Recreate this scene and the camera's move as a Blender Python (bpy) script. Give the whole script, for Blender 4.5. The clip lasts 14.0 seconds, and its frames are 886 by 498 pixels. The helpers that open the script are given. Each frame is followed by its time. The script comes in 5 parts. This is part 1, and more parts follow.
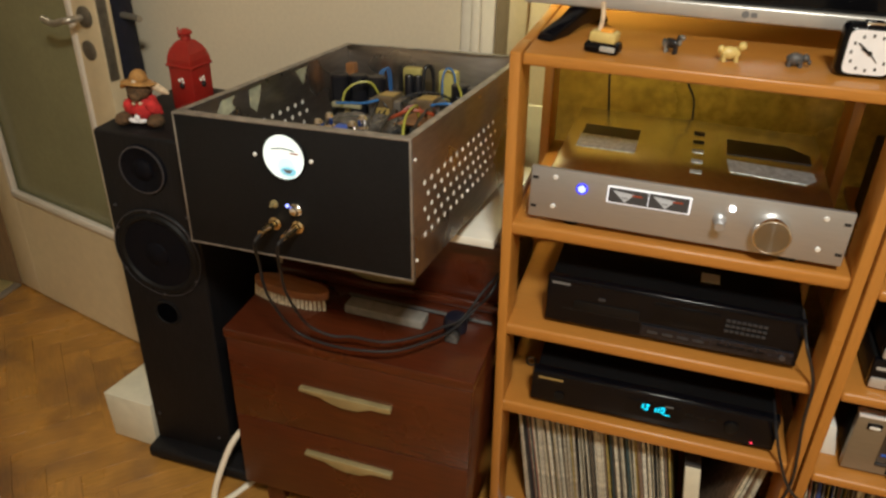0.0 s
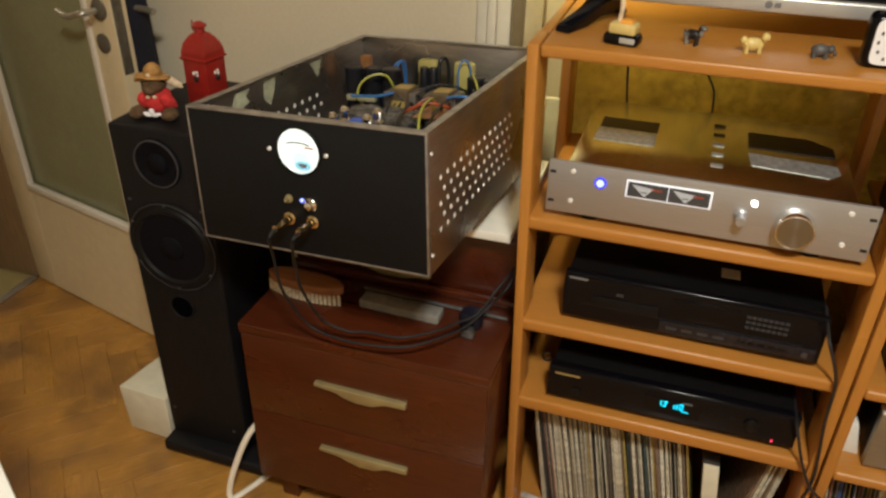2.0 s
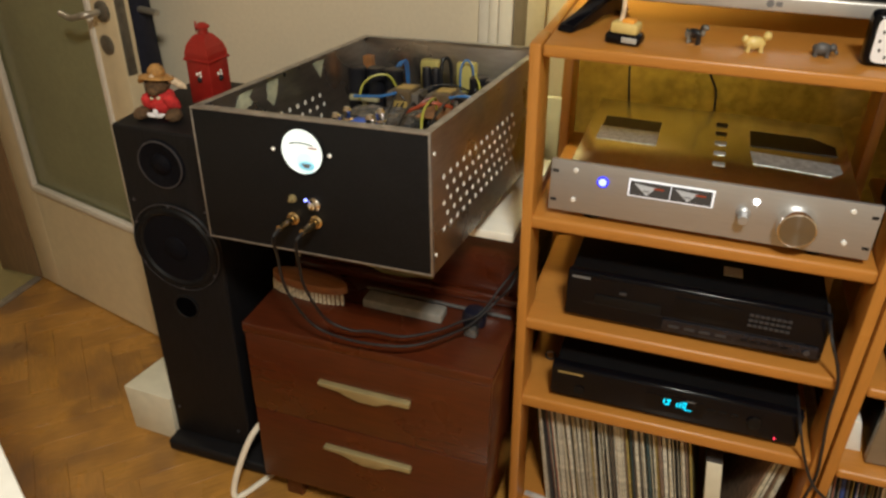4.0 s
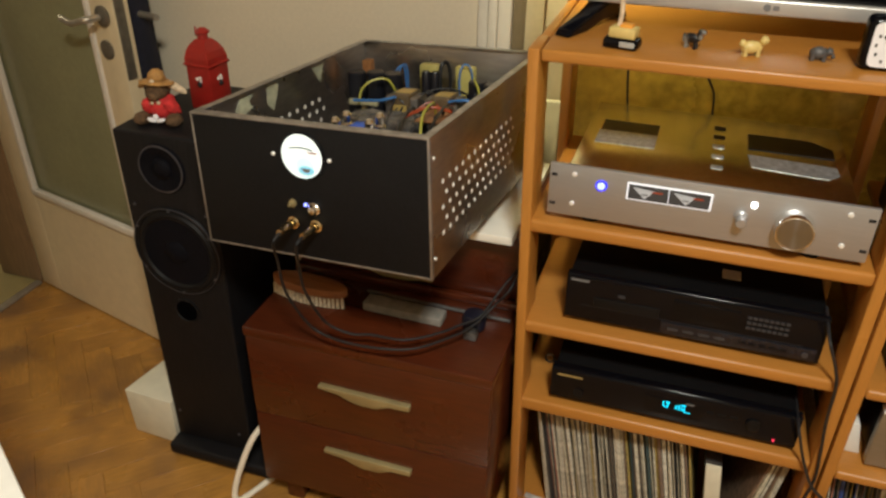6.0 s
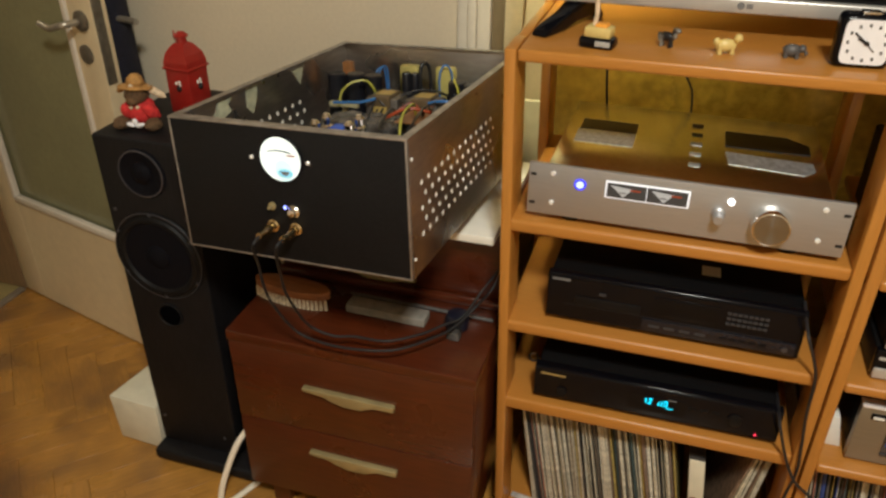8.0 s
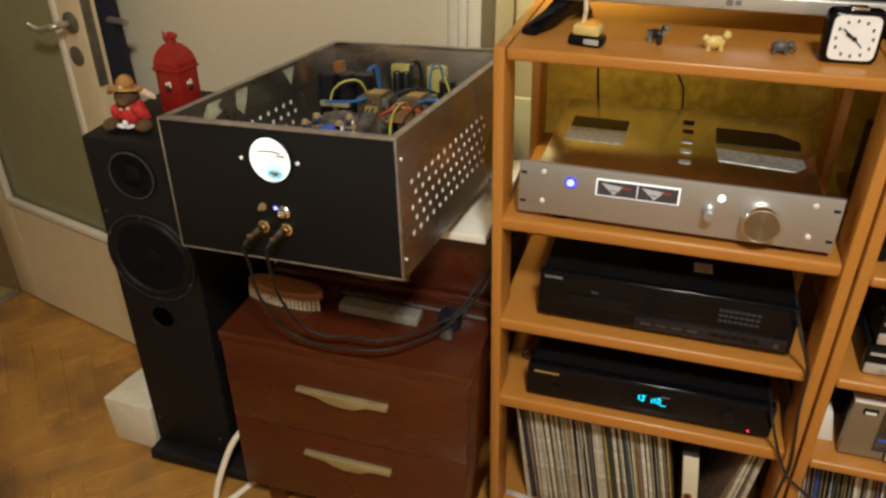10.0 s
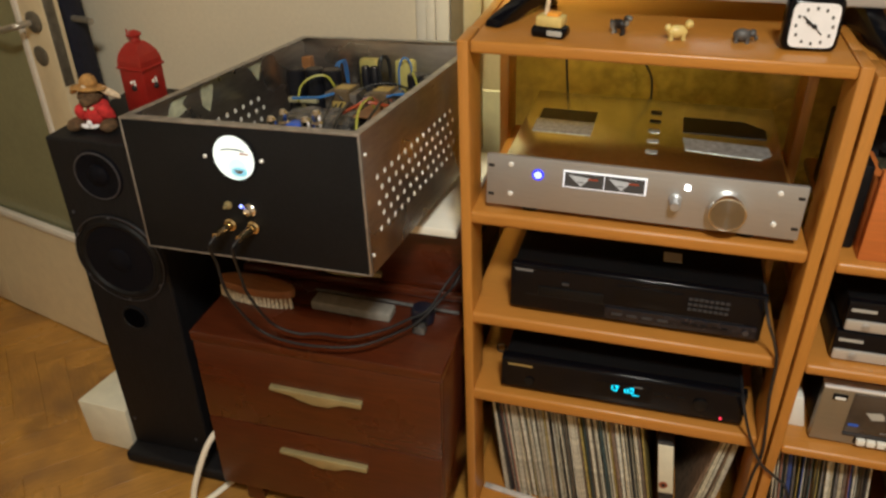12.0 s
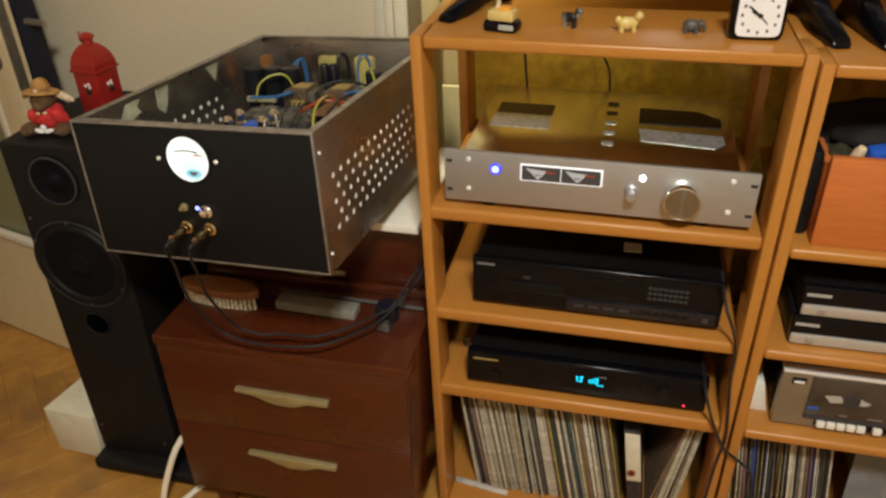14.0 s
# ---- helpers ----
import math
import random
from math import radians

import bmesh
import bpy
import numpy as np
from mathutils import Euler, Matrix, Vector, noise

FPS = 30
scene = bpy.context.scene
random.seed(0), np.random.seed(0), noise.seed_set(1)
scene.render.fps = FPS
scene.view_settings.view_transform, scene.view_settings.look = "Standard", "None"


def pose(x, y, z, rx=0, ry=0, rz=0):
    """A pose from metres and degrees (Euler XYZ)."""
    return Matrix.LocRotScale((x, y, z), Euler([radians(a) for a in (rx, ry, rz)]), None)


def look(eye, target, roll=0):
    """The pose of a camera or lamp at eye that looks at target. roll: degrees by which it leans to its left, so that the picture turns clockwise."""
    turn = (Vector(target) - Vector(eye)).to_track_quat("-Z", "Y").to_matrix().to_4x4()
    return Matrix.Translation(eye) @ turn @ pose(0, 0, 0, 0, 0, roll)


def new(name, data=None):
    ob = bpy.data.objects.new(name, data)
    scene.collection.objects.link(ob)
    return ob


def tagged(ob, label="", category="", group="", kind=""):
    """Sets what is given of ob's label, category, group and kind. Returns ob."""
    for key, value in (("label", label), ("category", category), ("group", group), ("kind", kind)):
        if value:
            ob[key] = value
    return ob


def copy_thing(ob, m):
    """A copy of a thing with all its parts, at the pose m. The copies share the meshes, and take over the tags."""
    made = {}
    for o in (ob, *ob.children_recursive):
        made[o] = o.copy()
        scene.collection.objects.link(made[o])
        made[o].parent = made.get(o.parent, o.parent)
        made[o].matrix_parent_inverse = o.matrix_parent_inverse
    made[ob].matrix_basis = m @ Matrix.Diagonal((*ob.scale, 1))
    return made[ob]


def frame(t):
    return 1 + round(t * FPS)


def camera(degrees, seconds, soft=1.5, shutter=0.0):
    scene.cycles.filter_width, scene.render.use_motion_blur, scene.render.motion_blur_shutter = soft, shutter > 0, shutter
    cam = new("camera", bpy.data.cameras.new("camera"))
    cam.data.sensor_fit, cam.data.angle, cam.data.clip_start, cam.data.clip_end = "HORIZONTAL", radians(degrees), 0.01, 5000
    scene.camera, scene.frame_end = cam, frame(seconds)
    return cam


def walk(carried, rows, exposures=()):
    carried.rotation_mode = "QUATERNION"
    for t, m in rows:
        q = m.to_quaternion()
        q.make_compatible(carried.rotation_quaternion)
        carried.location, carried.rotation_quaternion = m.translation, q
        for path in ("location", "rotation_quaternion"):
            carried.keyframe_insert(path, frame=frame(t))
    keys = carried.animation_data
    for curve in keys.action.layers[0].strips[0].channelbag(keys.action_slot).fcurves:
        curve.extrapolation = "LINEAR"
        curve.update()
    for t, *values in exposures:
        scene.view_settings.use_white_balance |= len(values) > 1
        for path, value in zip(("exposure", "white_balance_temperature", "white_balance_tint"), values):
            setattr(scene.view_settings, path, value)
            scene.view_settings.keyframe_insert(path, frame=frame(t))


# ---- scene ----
cam = camera(60.0, 14.0, soft=2.6)


def carried(x, y, z, yaw, pitch, roll):
    return pose(x, y, z, 0, 0, yaw) @ pose(0, 0, 0, 90 + pitch, 0, 0) @ pose(0, 0, 0, 0, 0, roll)


PATH = [
    (0.0, carried(0.1920, -1.1154, 1.3558, 16.635, -30.172, 1.571)),
    (0.5, carried(0.1888, -1.1113, 1.3543, 16.798, -30.446, 1.258)),
    (1.0, carried(0.1898, -1.1062, 1.3544, 17.134, -30.738, 0.968)),
    (1.5, carried(0.1843, -1.1061, 1.3532, 17.493, -30.778, 1.000)),
    (2.0, carried(0.1837, -1.1026, 1.3535, 17.782, -30.821, 1.041)),
    (2.5, carried(0.1818, -1.1025, 1.3554, 18.040, -30.917, 0.960)),
    (3.0, carried(0.1821, -1.1071, 1.3544, 17.966, -30.905, 0.967)),
    (5.5, carried(0.1849, -1.1075, 1.3598, 18.064, -30.779, 0.461)),
    (6.0, carried(0.1852, -1.1098, 1.3611, 17.969, -30.725, 0.591)),
    (6.5, carried(0.1902, -1.1082, 1.3627, 17.759, -30.727, 0.545)),
    (7.0, carried(0.1948, -1.1084, 1.3644, 17.361, -30.689, 0.453)),
    (7.5, carried(0.1990, -1.1083, 1.3628, 17.206, -30.599, 0.404)),
    (8.0, carried(0.2009, -1.1074, 1.3629, 17.125, -30.681, 0.194)),
    (10.5, carried(0.2153, -1.1021, 1.3650, 16.800, -30.935, -0.376)),
    (11.0, carried(0.2222, -1.1015, 1.3638, 16.585, -31.045, -0.634)),
    (11.5, carried(0.2304, -1.0968, 1.3640, 16.046, -31.184, -0.737)),
    (12.0, carried(0.2358, -1.0907, 1.3637, 15.712, -31.342, -0.794)),
    (12.5, carried(0.2410, -1.0878, 1.3620, 15.558, -31.402, -1.233)),
    (13.0, carried(0.2451, -1.0879, 1.3632, 15.224, -31.413, -1.102)),
    (13.5, carried(0.2549, -1.0867, 1.3626, 14.786, -31.524, -1.142)),
    (14.0, carried(0.2662, -1.0837, 1.3639, 13.902, -31.683, -1.405)),
]
walk(cam, PATH)

# ---- light ----
world = bpy.data.worlds.new("room_world")
world.use_nodes = True
world.node_tree.nodes["Background"].inputs[0].default_value = (0.9, 0.72, 0.5, 1)
world.node_tree.nodes["Background"].inputs[1].default_value = 0.02
scene.world = world
scene.view_settings.exposure = 0.0


def area_lamp(name, eye, target, size, watts, colour, spread=180):
    data = bpy.data.lights.new(name, "AREA")
    data.shape, data.size, data.energy, data.color = "DISK", size, watts, colour
    data.spread = radians(spread)
    ob = new(name, data)
    ob.matrix_world = look(eye, target)
    return ob


LAMP = (0.50, -1.5, 2.42)
area_lamp("ceiling_bulb", LAMP, (LAMP[0], LAMP[1], 0), 0.34, 60, (0.97, 0.95, 0.84))
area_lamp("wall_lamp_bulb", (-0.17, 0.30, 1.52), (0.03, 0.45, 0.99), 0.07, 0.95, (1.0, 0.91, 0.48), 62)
# Unseen fill light under the amplifier deck, added to brighten the side holes
amp_fill = bpy.data.lights.new("amp_inside_fill", "POINT")
amp_fill.energy, amp_fill.color, amp_fill.shadow_soft_size = 0.3, (1.0, 0.97, 0.90), 0.012
new("amp_inside_fill", amp_fill).location = (-0.174, 0.0, 0.757)
# Added fill without a fixture, keeps the closed hallway dimly visible
area_lamp("hall_fill", (-2.35, 0.5, 2.35), (-2.35, 0.5, 0), 0.3, 5, (1.0, 0.85, 0.6))


# ---- materials ----
def material(name, colour, rough=0.5, metal=0.0, grain=0.0, scale=60.0, stretch=(1, 1, 1), bump=0.0, dirt=0.0,
             dirt_colour=None, dirt_scale=5.0, vary=0.0, emit=None, power=0.0, coat=0.0, rough_vary=0.0):
    m = bpy.data.materials.new(name)
    m.use_nodes = True
    nt = m.node_tree
    n, l = nt.nodes, nt.links
    b = n["Principled BSDF"]
    b.inputs["Roughness"].default_value = rough
    b.inputs["Metallic"].default_value = metal
    b.inputs["Coat Weight"].default_value = coat
    b.inputs["Base Color"].default_value = (*colour, 1)
    if emit:
        b.inputs["Emission Color"].default_value = (*emit, 1)
        b.inputs["Emission Strength"].default_value = power
    if not (grain or bump or dirt or vary or rough_vary):
        return m
    tc = n.new("ShaderNodeTexCoord")
    mp = n.new("ShaderNodeMapping")
    mp.inputs["Scale"].default_value = stretch
    info = n.new("ShaderNodeObjectInfo")
    shift = n.new("ShaderNodeVectorMath")
    shift.operation = "ADD"
    l.new(tc.outputs["Object"], shift.inputs[0])
    times = n.new("ShaderNodeMath")
    times.operation = "MULTIPLY"
    times.inputs[1].default_value = 7.0
    l.new(info.outputs["Random"], times.inputs[0])
    l.new(times.outputs[0], shift.inputs[1])
    l.new(shift.outputs[0], mp.inputs["Vector"])
    fine = n.new("ShaderNodeTexNoise")
    fine.inputs["Scale"].default_value, fine.inputs["Detail"].default_value = scale, 6
    l.new(mp.outputs[0], fine.inputs["Vector"])
    large = n.new("ShaderNodeTexNoise")
    large.inputs["Scale"].default_value, large.inputs["Detail"].default_value = dirt_scale, 5
    l.new(shift.outputs[0], large.inputs["Vector"])
    ramp = n.new("ShaderNodeValToRGB")
    ramp.color_ramp.elements[0].position, ramp.color_ramp.elements[1].position = 0.32, 0.68
    ramp.color_ramp.elements[0].color = (*[c * (1 - grain) for c in colour], 1)
    ramp.color_ramp.elements[1].color = (*[min(1, c * (1 + grain)) for c in colour], 1)
    l.new(fine.outputs["Fac"], ramp.inputs[0])
    out = ramp.outputs[0]
    if dirt:
        mask = n.new("ShaderNodeMapRange")
        mask.inputs["From Min"].default_value, mask.inputs["From Max"].default_value = 0.42, 0.68
        mask.inputs["To Max"].default_value = dirt
        l.new(large.outputs["Fac"], mask.inputs["Value"])
        mix = n.new("ShaderNodeMix")
        mix.data_type = "RGBA"
        l.new(mask.outputs[0], mix.inputs["Factor"])
        l.new(out, mix.inputs[6])
        mix.inputs[7].default_value = (*(dirt_colour or [c * 0.6 for c in colour]), 1)
        out = mix.outputs[2]
    if vary:
        hsv = n.new("ShaderNodeHueSaturation")
        rng = n.new("ShaderNodeMapRange")
        rng.inputs["To Min"].default_value, rng.inputs["To Max"].default_value = 1 - vary, 1 + vary
        l.new(info.outputs["Random"], rng.inputs["Value"])
        l.new(rng.outputs[0], hsv.inputs["Value"])
        l.new(out, hsv.inputs["Color"])
        out = hsv.outputs[0]
    l.new(out, b.inputs["Base Color"])
    if rough_vary:
        rr = n.new("ShaderNodeMapRange")
        rr.inputs["From Min"].default_value, rr.inputs["From Max"].default_value = 0.3, 0.7
        rr.inputs["To Min"].default_value, rr.inputs["To Max"].default_value = max(0, rough - rough_vary), min(1, rough + rough_vary)
        l.new(large.outputs["Fac"], rr.inputs["Value"])
        l.new(rr.outputs[0], b.inputs["Roughness"])
    if bump:
        bp = n.new("ShaderNodeBump")
        bp.inputs["Strength"].default_value, bp.inputs["Distance"].default_value = bump, 0.002
        l.new(fine.outputs["Fac"], bp.inputs["Height"])
        l.new(bp.outputs[0], b.inputs["Normal"])
    return m


def palette(name, colours, rough=0.6):
    """Picks one of the colours at random for each object."""
    m = material(name, colours[0], rough, grain=0.12, scale=45, dirt=0.3, dirt_scale=9)
    n, l = m.node_tree.nodes, m.node_tree.links
    info = n.new("ShaderNodeObjectInfo")
    ramp = n.new("ShaderNodeValToRGB")
    ramp.color_ramp.interpolation = "CONSTANT"
    els = ramp.color_ramp.elements
    while len(els) < len(colours):
        els.new(0.5)
    for i, c in enumerate(colours):
        els[i].position = i / len(colours)
        els[i].color = (*c, 1)
    l.new(info.outputs["Random"], ramp.inputs[0])
    noise_tex = n.new("ShaderNodeTexNoise")
    noise_tex.inputs["Scale"].default_value, noise_tex.inputs["Detail"].default_value = 70, 6
    place = n.new("ShaderNodeTexCoord")
    l.new(place.outputs["Object"], noise_tex.inputs["Vector"])
    worn = n.new("ShaderNodeMapRange")
    worn.inputs["From Min"].default_value, worn.inputs["From Max"].default_value = 0.36, 0.62
    worn.inputs["To Min"].default_value, worn.inputs["To Max"].default_value = 0.05, 1.0
    l.new(noise_tex.outputs["Fac"], worn.inputs["Value"])
    mul = n.new("ShaderNodeMix")
    mul.data_type, mul.blend_type = "RGBA", "MULTIPLY"
    mul.inputs["Factor"].default_value = 0.5
    l.new(ramp.outputs[0], mul.inputs[6])
    l.new(worn.outputs[0], mul.inputs[7])
    l.new(mul.outputs[2], n["Principled BSDF"].inputs["Base Color"])
    return m


BEECH = material("beech_veneer", (0.45, 0.188, 0.035), 0.34, grain=0.07, scale=22, stretch=(1.2, 14, 14), bump=0.05, dirt=0.22,
                 dirt_colour=(0.42, 0.17, 0.04), dirt_scale=3, rough_vary=0.08)
BEECH_UP = material("beech_edge_upright", (0.45, 0.188, 0.035), 0.34, grain=0.07, scale=22, stretch=(14, 14, 1.2), bump=0.05, dirt=0.2,
                    dirt_colour=(0.42, 0.17, 0.04), dirt_scale=3, rough_vary=0.08)
MAHOGANY = material("mahogany_varnish", (0.070, 0.0135, 0.0038), 0.32, grain=0.2, scale=16, stretch=(1, 10, 10), bump=0.04, dirt=0.35,
                    dirt_colour=(0.05, 0.013, 0.005), dirt_scale=4, coat=0.12, rough_vary=0.1)
BRASS = material("dull_brass", (0.41, 0.34, 0.17), 0.5, 0.5, grain=0.15, scale=40, dirt=0.4, dirt_scale=20, rough_vary=0.15)
NICKEL = material("worn_nickel", (0.50, 0.47, 0.41), 0.36, 0.75, grain=0.1, scale=40)
DULL_PLATE = material("dull_grey_plate", (0.15, 0.13, 0.10), 0.5, 0.4, grain=0.25, scale=50, dirt=0.4, dirt_scale=30)
GOLD_PIN = material("gold_plating", (0.66, 0.52, 0.29), 0.25, 1.0)
BLACK_PANEL = material("black_anodised", (0.0045, 0.0045, 0.0055), 0.6, grain=0.3, scale=180, bump=0.03, dirt=0.2, dirt_colour=(0.02, 0.02, 0.02))
BLACK_GLOSS = material("black_gloss_plastic", (0.0035, 0.0037, 0.0055), 0.20, grain=0.2, scale=90, rough_vary=0.1)
BAND_GLOSS = material("dark_blue_grey_gloss", (0.009, 0.010, 0.016), 0.14, grain=0.5, scale=120, rough_vary=0.08)
BLACK_SATIN = material("black_satin_steel", (0.0055, 0.0055, 0.006), 0.42, grain=0.3, scale=220, bump=0.04, rough_vary=0.1)
SPEAKER_BLACK = material("black_ash_vinyl", (0.0075, 0.007, 0.008), 0.55, grain=0.4, scale=40, stretch=(8, 8, 1), bump=0.12, dirt=0.2, dirt_colour=(0.011, 0.010, 0.011))
RUBBER = material("black_rubber", (0.006, 0.006, 0.007), 0.5, grain=0.2, scale=60)
CONE = material("speaker_cone", (0.005, 0.005, 0.0075), 0.6, grain=0.25, scale=150, bump=0.1)
RING = material("grey_ring", (0.085, 0.085, 0.10), 0.32, 0.6, grain=0.2, scale=40)
for _m in (RUBBER, BLACK_PANEL, BLACK_SATIN, SPEAKER_BLACK, CONE):
    _m.node_tree.nodes["Principled BSDF"].inputs["Specular IOR Level"].default_value = 0.2
CONE.node_tree.nodes["Principled BSDF"].inputs["Specular IOR Level"].default_value = 0.08
BLACK_GLOSS.node_tree.nodes["Principled BSDF"].inputs["Specular IOR Level"].default_value = 0.22
ALU = material("brushed_aluminium", (0.47, 0.475, 0.49), 0.40, 0.7, grain=0.05, scale=30, stretch=(1, 40, 40), bump=0.03, rough_vary=0.05)
HOLE_RIM = material("bright_punched_rim", (0.90, 0.89, 0.86), 0.35, 0.2)
DECK = material("matt_deck_sheet", (0.20, 0.19, 0.175), 0.42, 0.25, grain=0.06, scale=40, dirt=0.2)
LID = material("grey_painted_lid", (0.80, 0.80, 0.70), 0.20, 1.0, grain=0.1, scale=160, bump=0.05, rough_vary=0.06)
LID_GLASS = material("vent_mesh_dark", (0.014, 0.011, 0.014), 0.45, 0.0, grain=0.4, scale=160, bump=0.2)
LID_LIGHT = material("vent_mesh_light", (0.45, 0.47, 0.49), 0.3, 0.6, grain=0.3, scale=120, bump=0.4)
ZINC = material("galvanised_sheet", (0.43, 0.40, 0.37), 0.34, 0.95, grain=0.12, scale=26, stretch=(1, 1, 5), bump=0.04, dirt=0.4,
                dirt_colour=(0.22, 0.20, 0.18), dirt_scale=7, rough_vary=0.14)
SHEET_EDGE = material("worn_sheet_edge", (0.42, 0.40, 0.38), 0.4, 0.8, grain=0.3, scale=50, dirt=0.5, dirt_scale=30)
FILM = material("peeling_film", (0.46, 0.47, 0.34), 0.4, grain=0.25, scale=50, dirt=0.4, dirt_scale=30)
CHROME = material("chrome", (0.85, 0.84, 0.82), 0.14, 1.0)
SCREW = material("bright_screw", (0.92, 0.92, 0.90), 0.3, 0.25)
WHITE_WALL = material("cream_wall_paint", (0.73, 0.635, 0.475), 0.62, grain=0.03, scale=120, bump=0.06, dirt=0.2, dirt_colour=(0.55, 0.47, 0.37), dirt_scale=2)
WHITE_DOOR = material("cream_door_paint", (0.70, 0.58, 0.375), 0.42, grain=0.04, scale=40, bump=0.05, dirt=0.25, dirt_colour=(0.55, 0.44, 0.30), dirt_scale=4)
TRIM_PAINT = material("white_trim_paint", (0.70, 0.64, 0.55), 0.4, grain=0.03, scale=60, bump=0.04, dirt=0.2, dirt_scale=6)
CEILING_PAINT = material("ceiling_paint", (0.75, 0.72, 0.66), 0.8, grain=0.03, scale=80, bump=0.05)
GOLD_WALL = material("gold_varnished_panel", (0.52, 0.345, 0.055), 0.30, 0.25, grain=0.3, scale=38, bump=0.22, dirt=0.6, dirt_colour=(0.31, 0.16, 0.018), dirt_scale=3, rough_vary=0.1)
FROSTED = material("frosted_pane", (0.255, 0.25, 0.14), 0.28, grain=0.06, scale=80, bump=0.10, dirt=0.3, dirt_colour=(0.115, 0.115, 0.07), dirt_scale=3.2)
PARQUET = material("oak_parquet", (0.43, 0.207, 0.043), 0.33, grain=0.16, scale=14, stretch=(1.5, 14, 14), bump=0.04, dirt=0.7,
                   dirt_colour=(0.25, 0.112, 0.025), dirt_scale=6, vary=0.07, rough_vary=0.12)
pn, pl = PARQUET.node_tree.nodes, PARQUET.node_tree.links
spot = pn.new("ShaderNodeTexNoise")
spot.inputs["Scale"].default_value, spot.inputs["Detail"].default_value = 4.2, 4
ground = pn.new("ShaderNodeNewGeometry")
pl.new(ground.outputs["Position"], spot.inputs["Vector"])
worn_spot = pn.new("ShaderNodeMapRange")
worn_spot.inputs["From Min"].default_value, worn_spot.inputs["From Max"].default_value, worn_spot.inputs["To Max"].default_value = 0.50, 0.66, 0.8
pl.new(spot.outputs["Fac"], worn_spot.inputs["Value"])
stain = pn.new("ShaderNodeMix")
stain.data_type = "RGBA"
stain.inputs[7].default_value = (0.16, 0.082, 0.034, 1)
pl.new(worn_spot.outputs[0], stain.inputs["Factor"])
pl.new(pn["Principled BSDF"].inputs["Base Color"].links[0].from_socket, stain.inputs[6])
pl.new(stain.outputs[2], pn["Principled BSDF"].inputs["Base Color"])
HALL_FLOOR = material("hall_floor", (0.30, 0.24, 0.10), 0.4, grain=0.1, scale=20, dirt=0.3)
BROWN_FRAME = material("brown_door_frame", (0.22, 0.135, 0.07), 0.45, grain=0.15, scale=20, stretch=(6, 6, 1), dirt=0.3)
# Brown-grey that holds the shade on the casing's side
CASING_SHADE = material("casing_shade_brown", (0.24, 0.185, 0.115), 0.5, grain=0.1, scale=30, stretch=(6, 6, 1), dirt=0.3)
RED = material("red_lantern_paint", (0.29, 0.013, 0.009), 0.42, grain=0.12, scale=60, bump=0.06, dirt=0.25, dirt_colour=(0.30, 0.016, 0.012), dirt_scale=22)
DARK = material("dark_inside", (0.01, 0.008, 0.008), 0.7)
# Black without sheen, carries the darkness inside the port
PORT_SHADE = material("port_shade_black", (0.001, 0.001, 0.0015), 1.0)
PORT_SHADE.node_tree.nodes["Principled BSDF"].inputs["Specular IOR Level"].default_value = 0.02
SILVER_PLASTIC = material("silver_plastic", (0.55, 0.54, 0.52), 0.32, 0.5, grain=0.03, scale=60)
SCREEN = material("dark_screen", (0.004, 0.004, 0.005), 0.16)
SCREEN.node_tree.nodes["Principled BSDF"].inputs["Specular IOR Level"].default_value = 0.2
WHITE_PLASTIC = material("white_plastic", (0.80, 0.78, 0.72), 0.4, grain=0.04, scale=40)
CARDBOARD = material("white_card", (0.68, 0.64, 0.50), 0.6, grain=0.06, scale=30, dirt=0.3, dirt_colour=(0.55, 0.49, 0.39), dirt_scale=10)
BOARD_WHITE = material("white_board_paint", (0.88, 0.85, 0.76), 0.45, grain=0.04, scale=30, dirt=0.3, dirt_colour=(0.70, 0.63, 0.46), dirt_scale=8)
CORD_WHITE = material("white_cable_sheath", (0.80, 0.74, 0.62), 0.45, grain=0.04, scale=30)
CORD_BLACK = material("black_cable_sheath", (0.014, 0.014, 0.016), 0.4, grain=0.1, scale=40)
CORD_GREY = material("dark_blue_grey_cable", (0.006, 0.006, 0.008), 0.6, grain=0.1, scale=40)
FUR = material("brown_plush", (0.10, 0.055, 0.025), 0.9, grain=0.4, scale=140, bump=0.6)
STRAW = material("tan_felt_hat", (0.42, 0.22, 0.065), 0.8, grain=0.25, scale=120, bump=0.4)
PLUSH_RED = material("red_cloth", (0.55, 0.028, 0.028), 0.85, grain=0.25, scale=120, bump=0.4)
PLUSH_CREAM = material("cream_cloth", (0.66, 0.52, 0.36), 0.85, grain=0.2, scale=100, bump=0.3)
BRISTLE = material("pale_bristles", (0.66, 0.57, 0.42), 0.7, grain=0.35, scale=150, bump=0.4)
BRUSH_WOOD = material("brush_wood", (0.30, 0.12, 0.045), 0.4, grain=0.2, scale=20, stretch=(1, 8, 8))
GREY_STONE = material("grey_stone_bar", (0.24, 0.225, 0.20), 0.75, grain=0.18, scale=60, bump=0.2, dirt=0.4, dirt_scale=14)
YELLOW_TOY = material("yellow_toy_plastic", (0.66, 0.50, 0.18), 0.4, grain=0.1, scale=80)
PIEBALD = material("piebald_toy_plastic", (0.010, 0.010, 0.012), 0.4, dirt=0.5, dirt_colour=(0.60, 0.56, 0.48), dirt_scale=60)
ORANGE_TOY = material("orange_toy_plastic", (0.85, 0.36, 0.05), 0.4)
GREY_TOY = material("grey_toy_plastic", (0.085, 0.08, 0.078), 0.5, grain=0.2, scale=80)
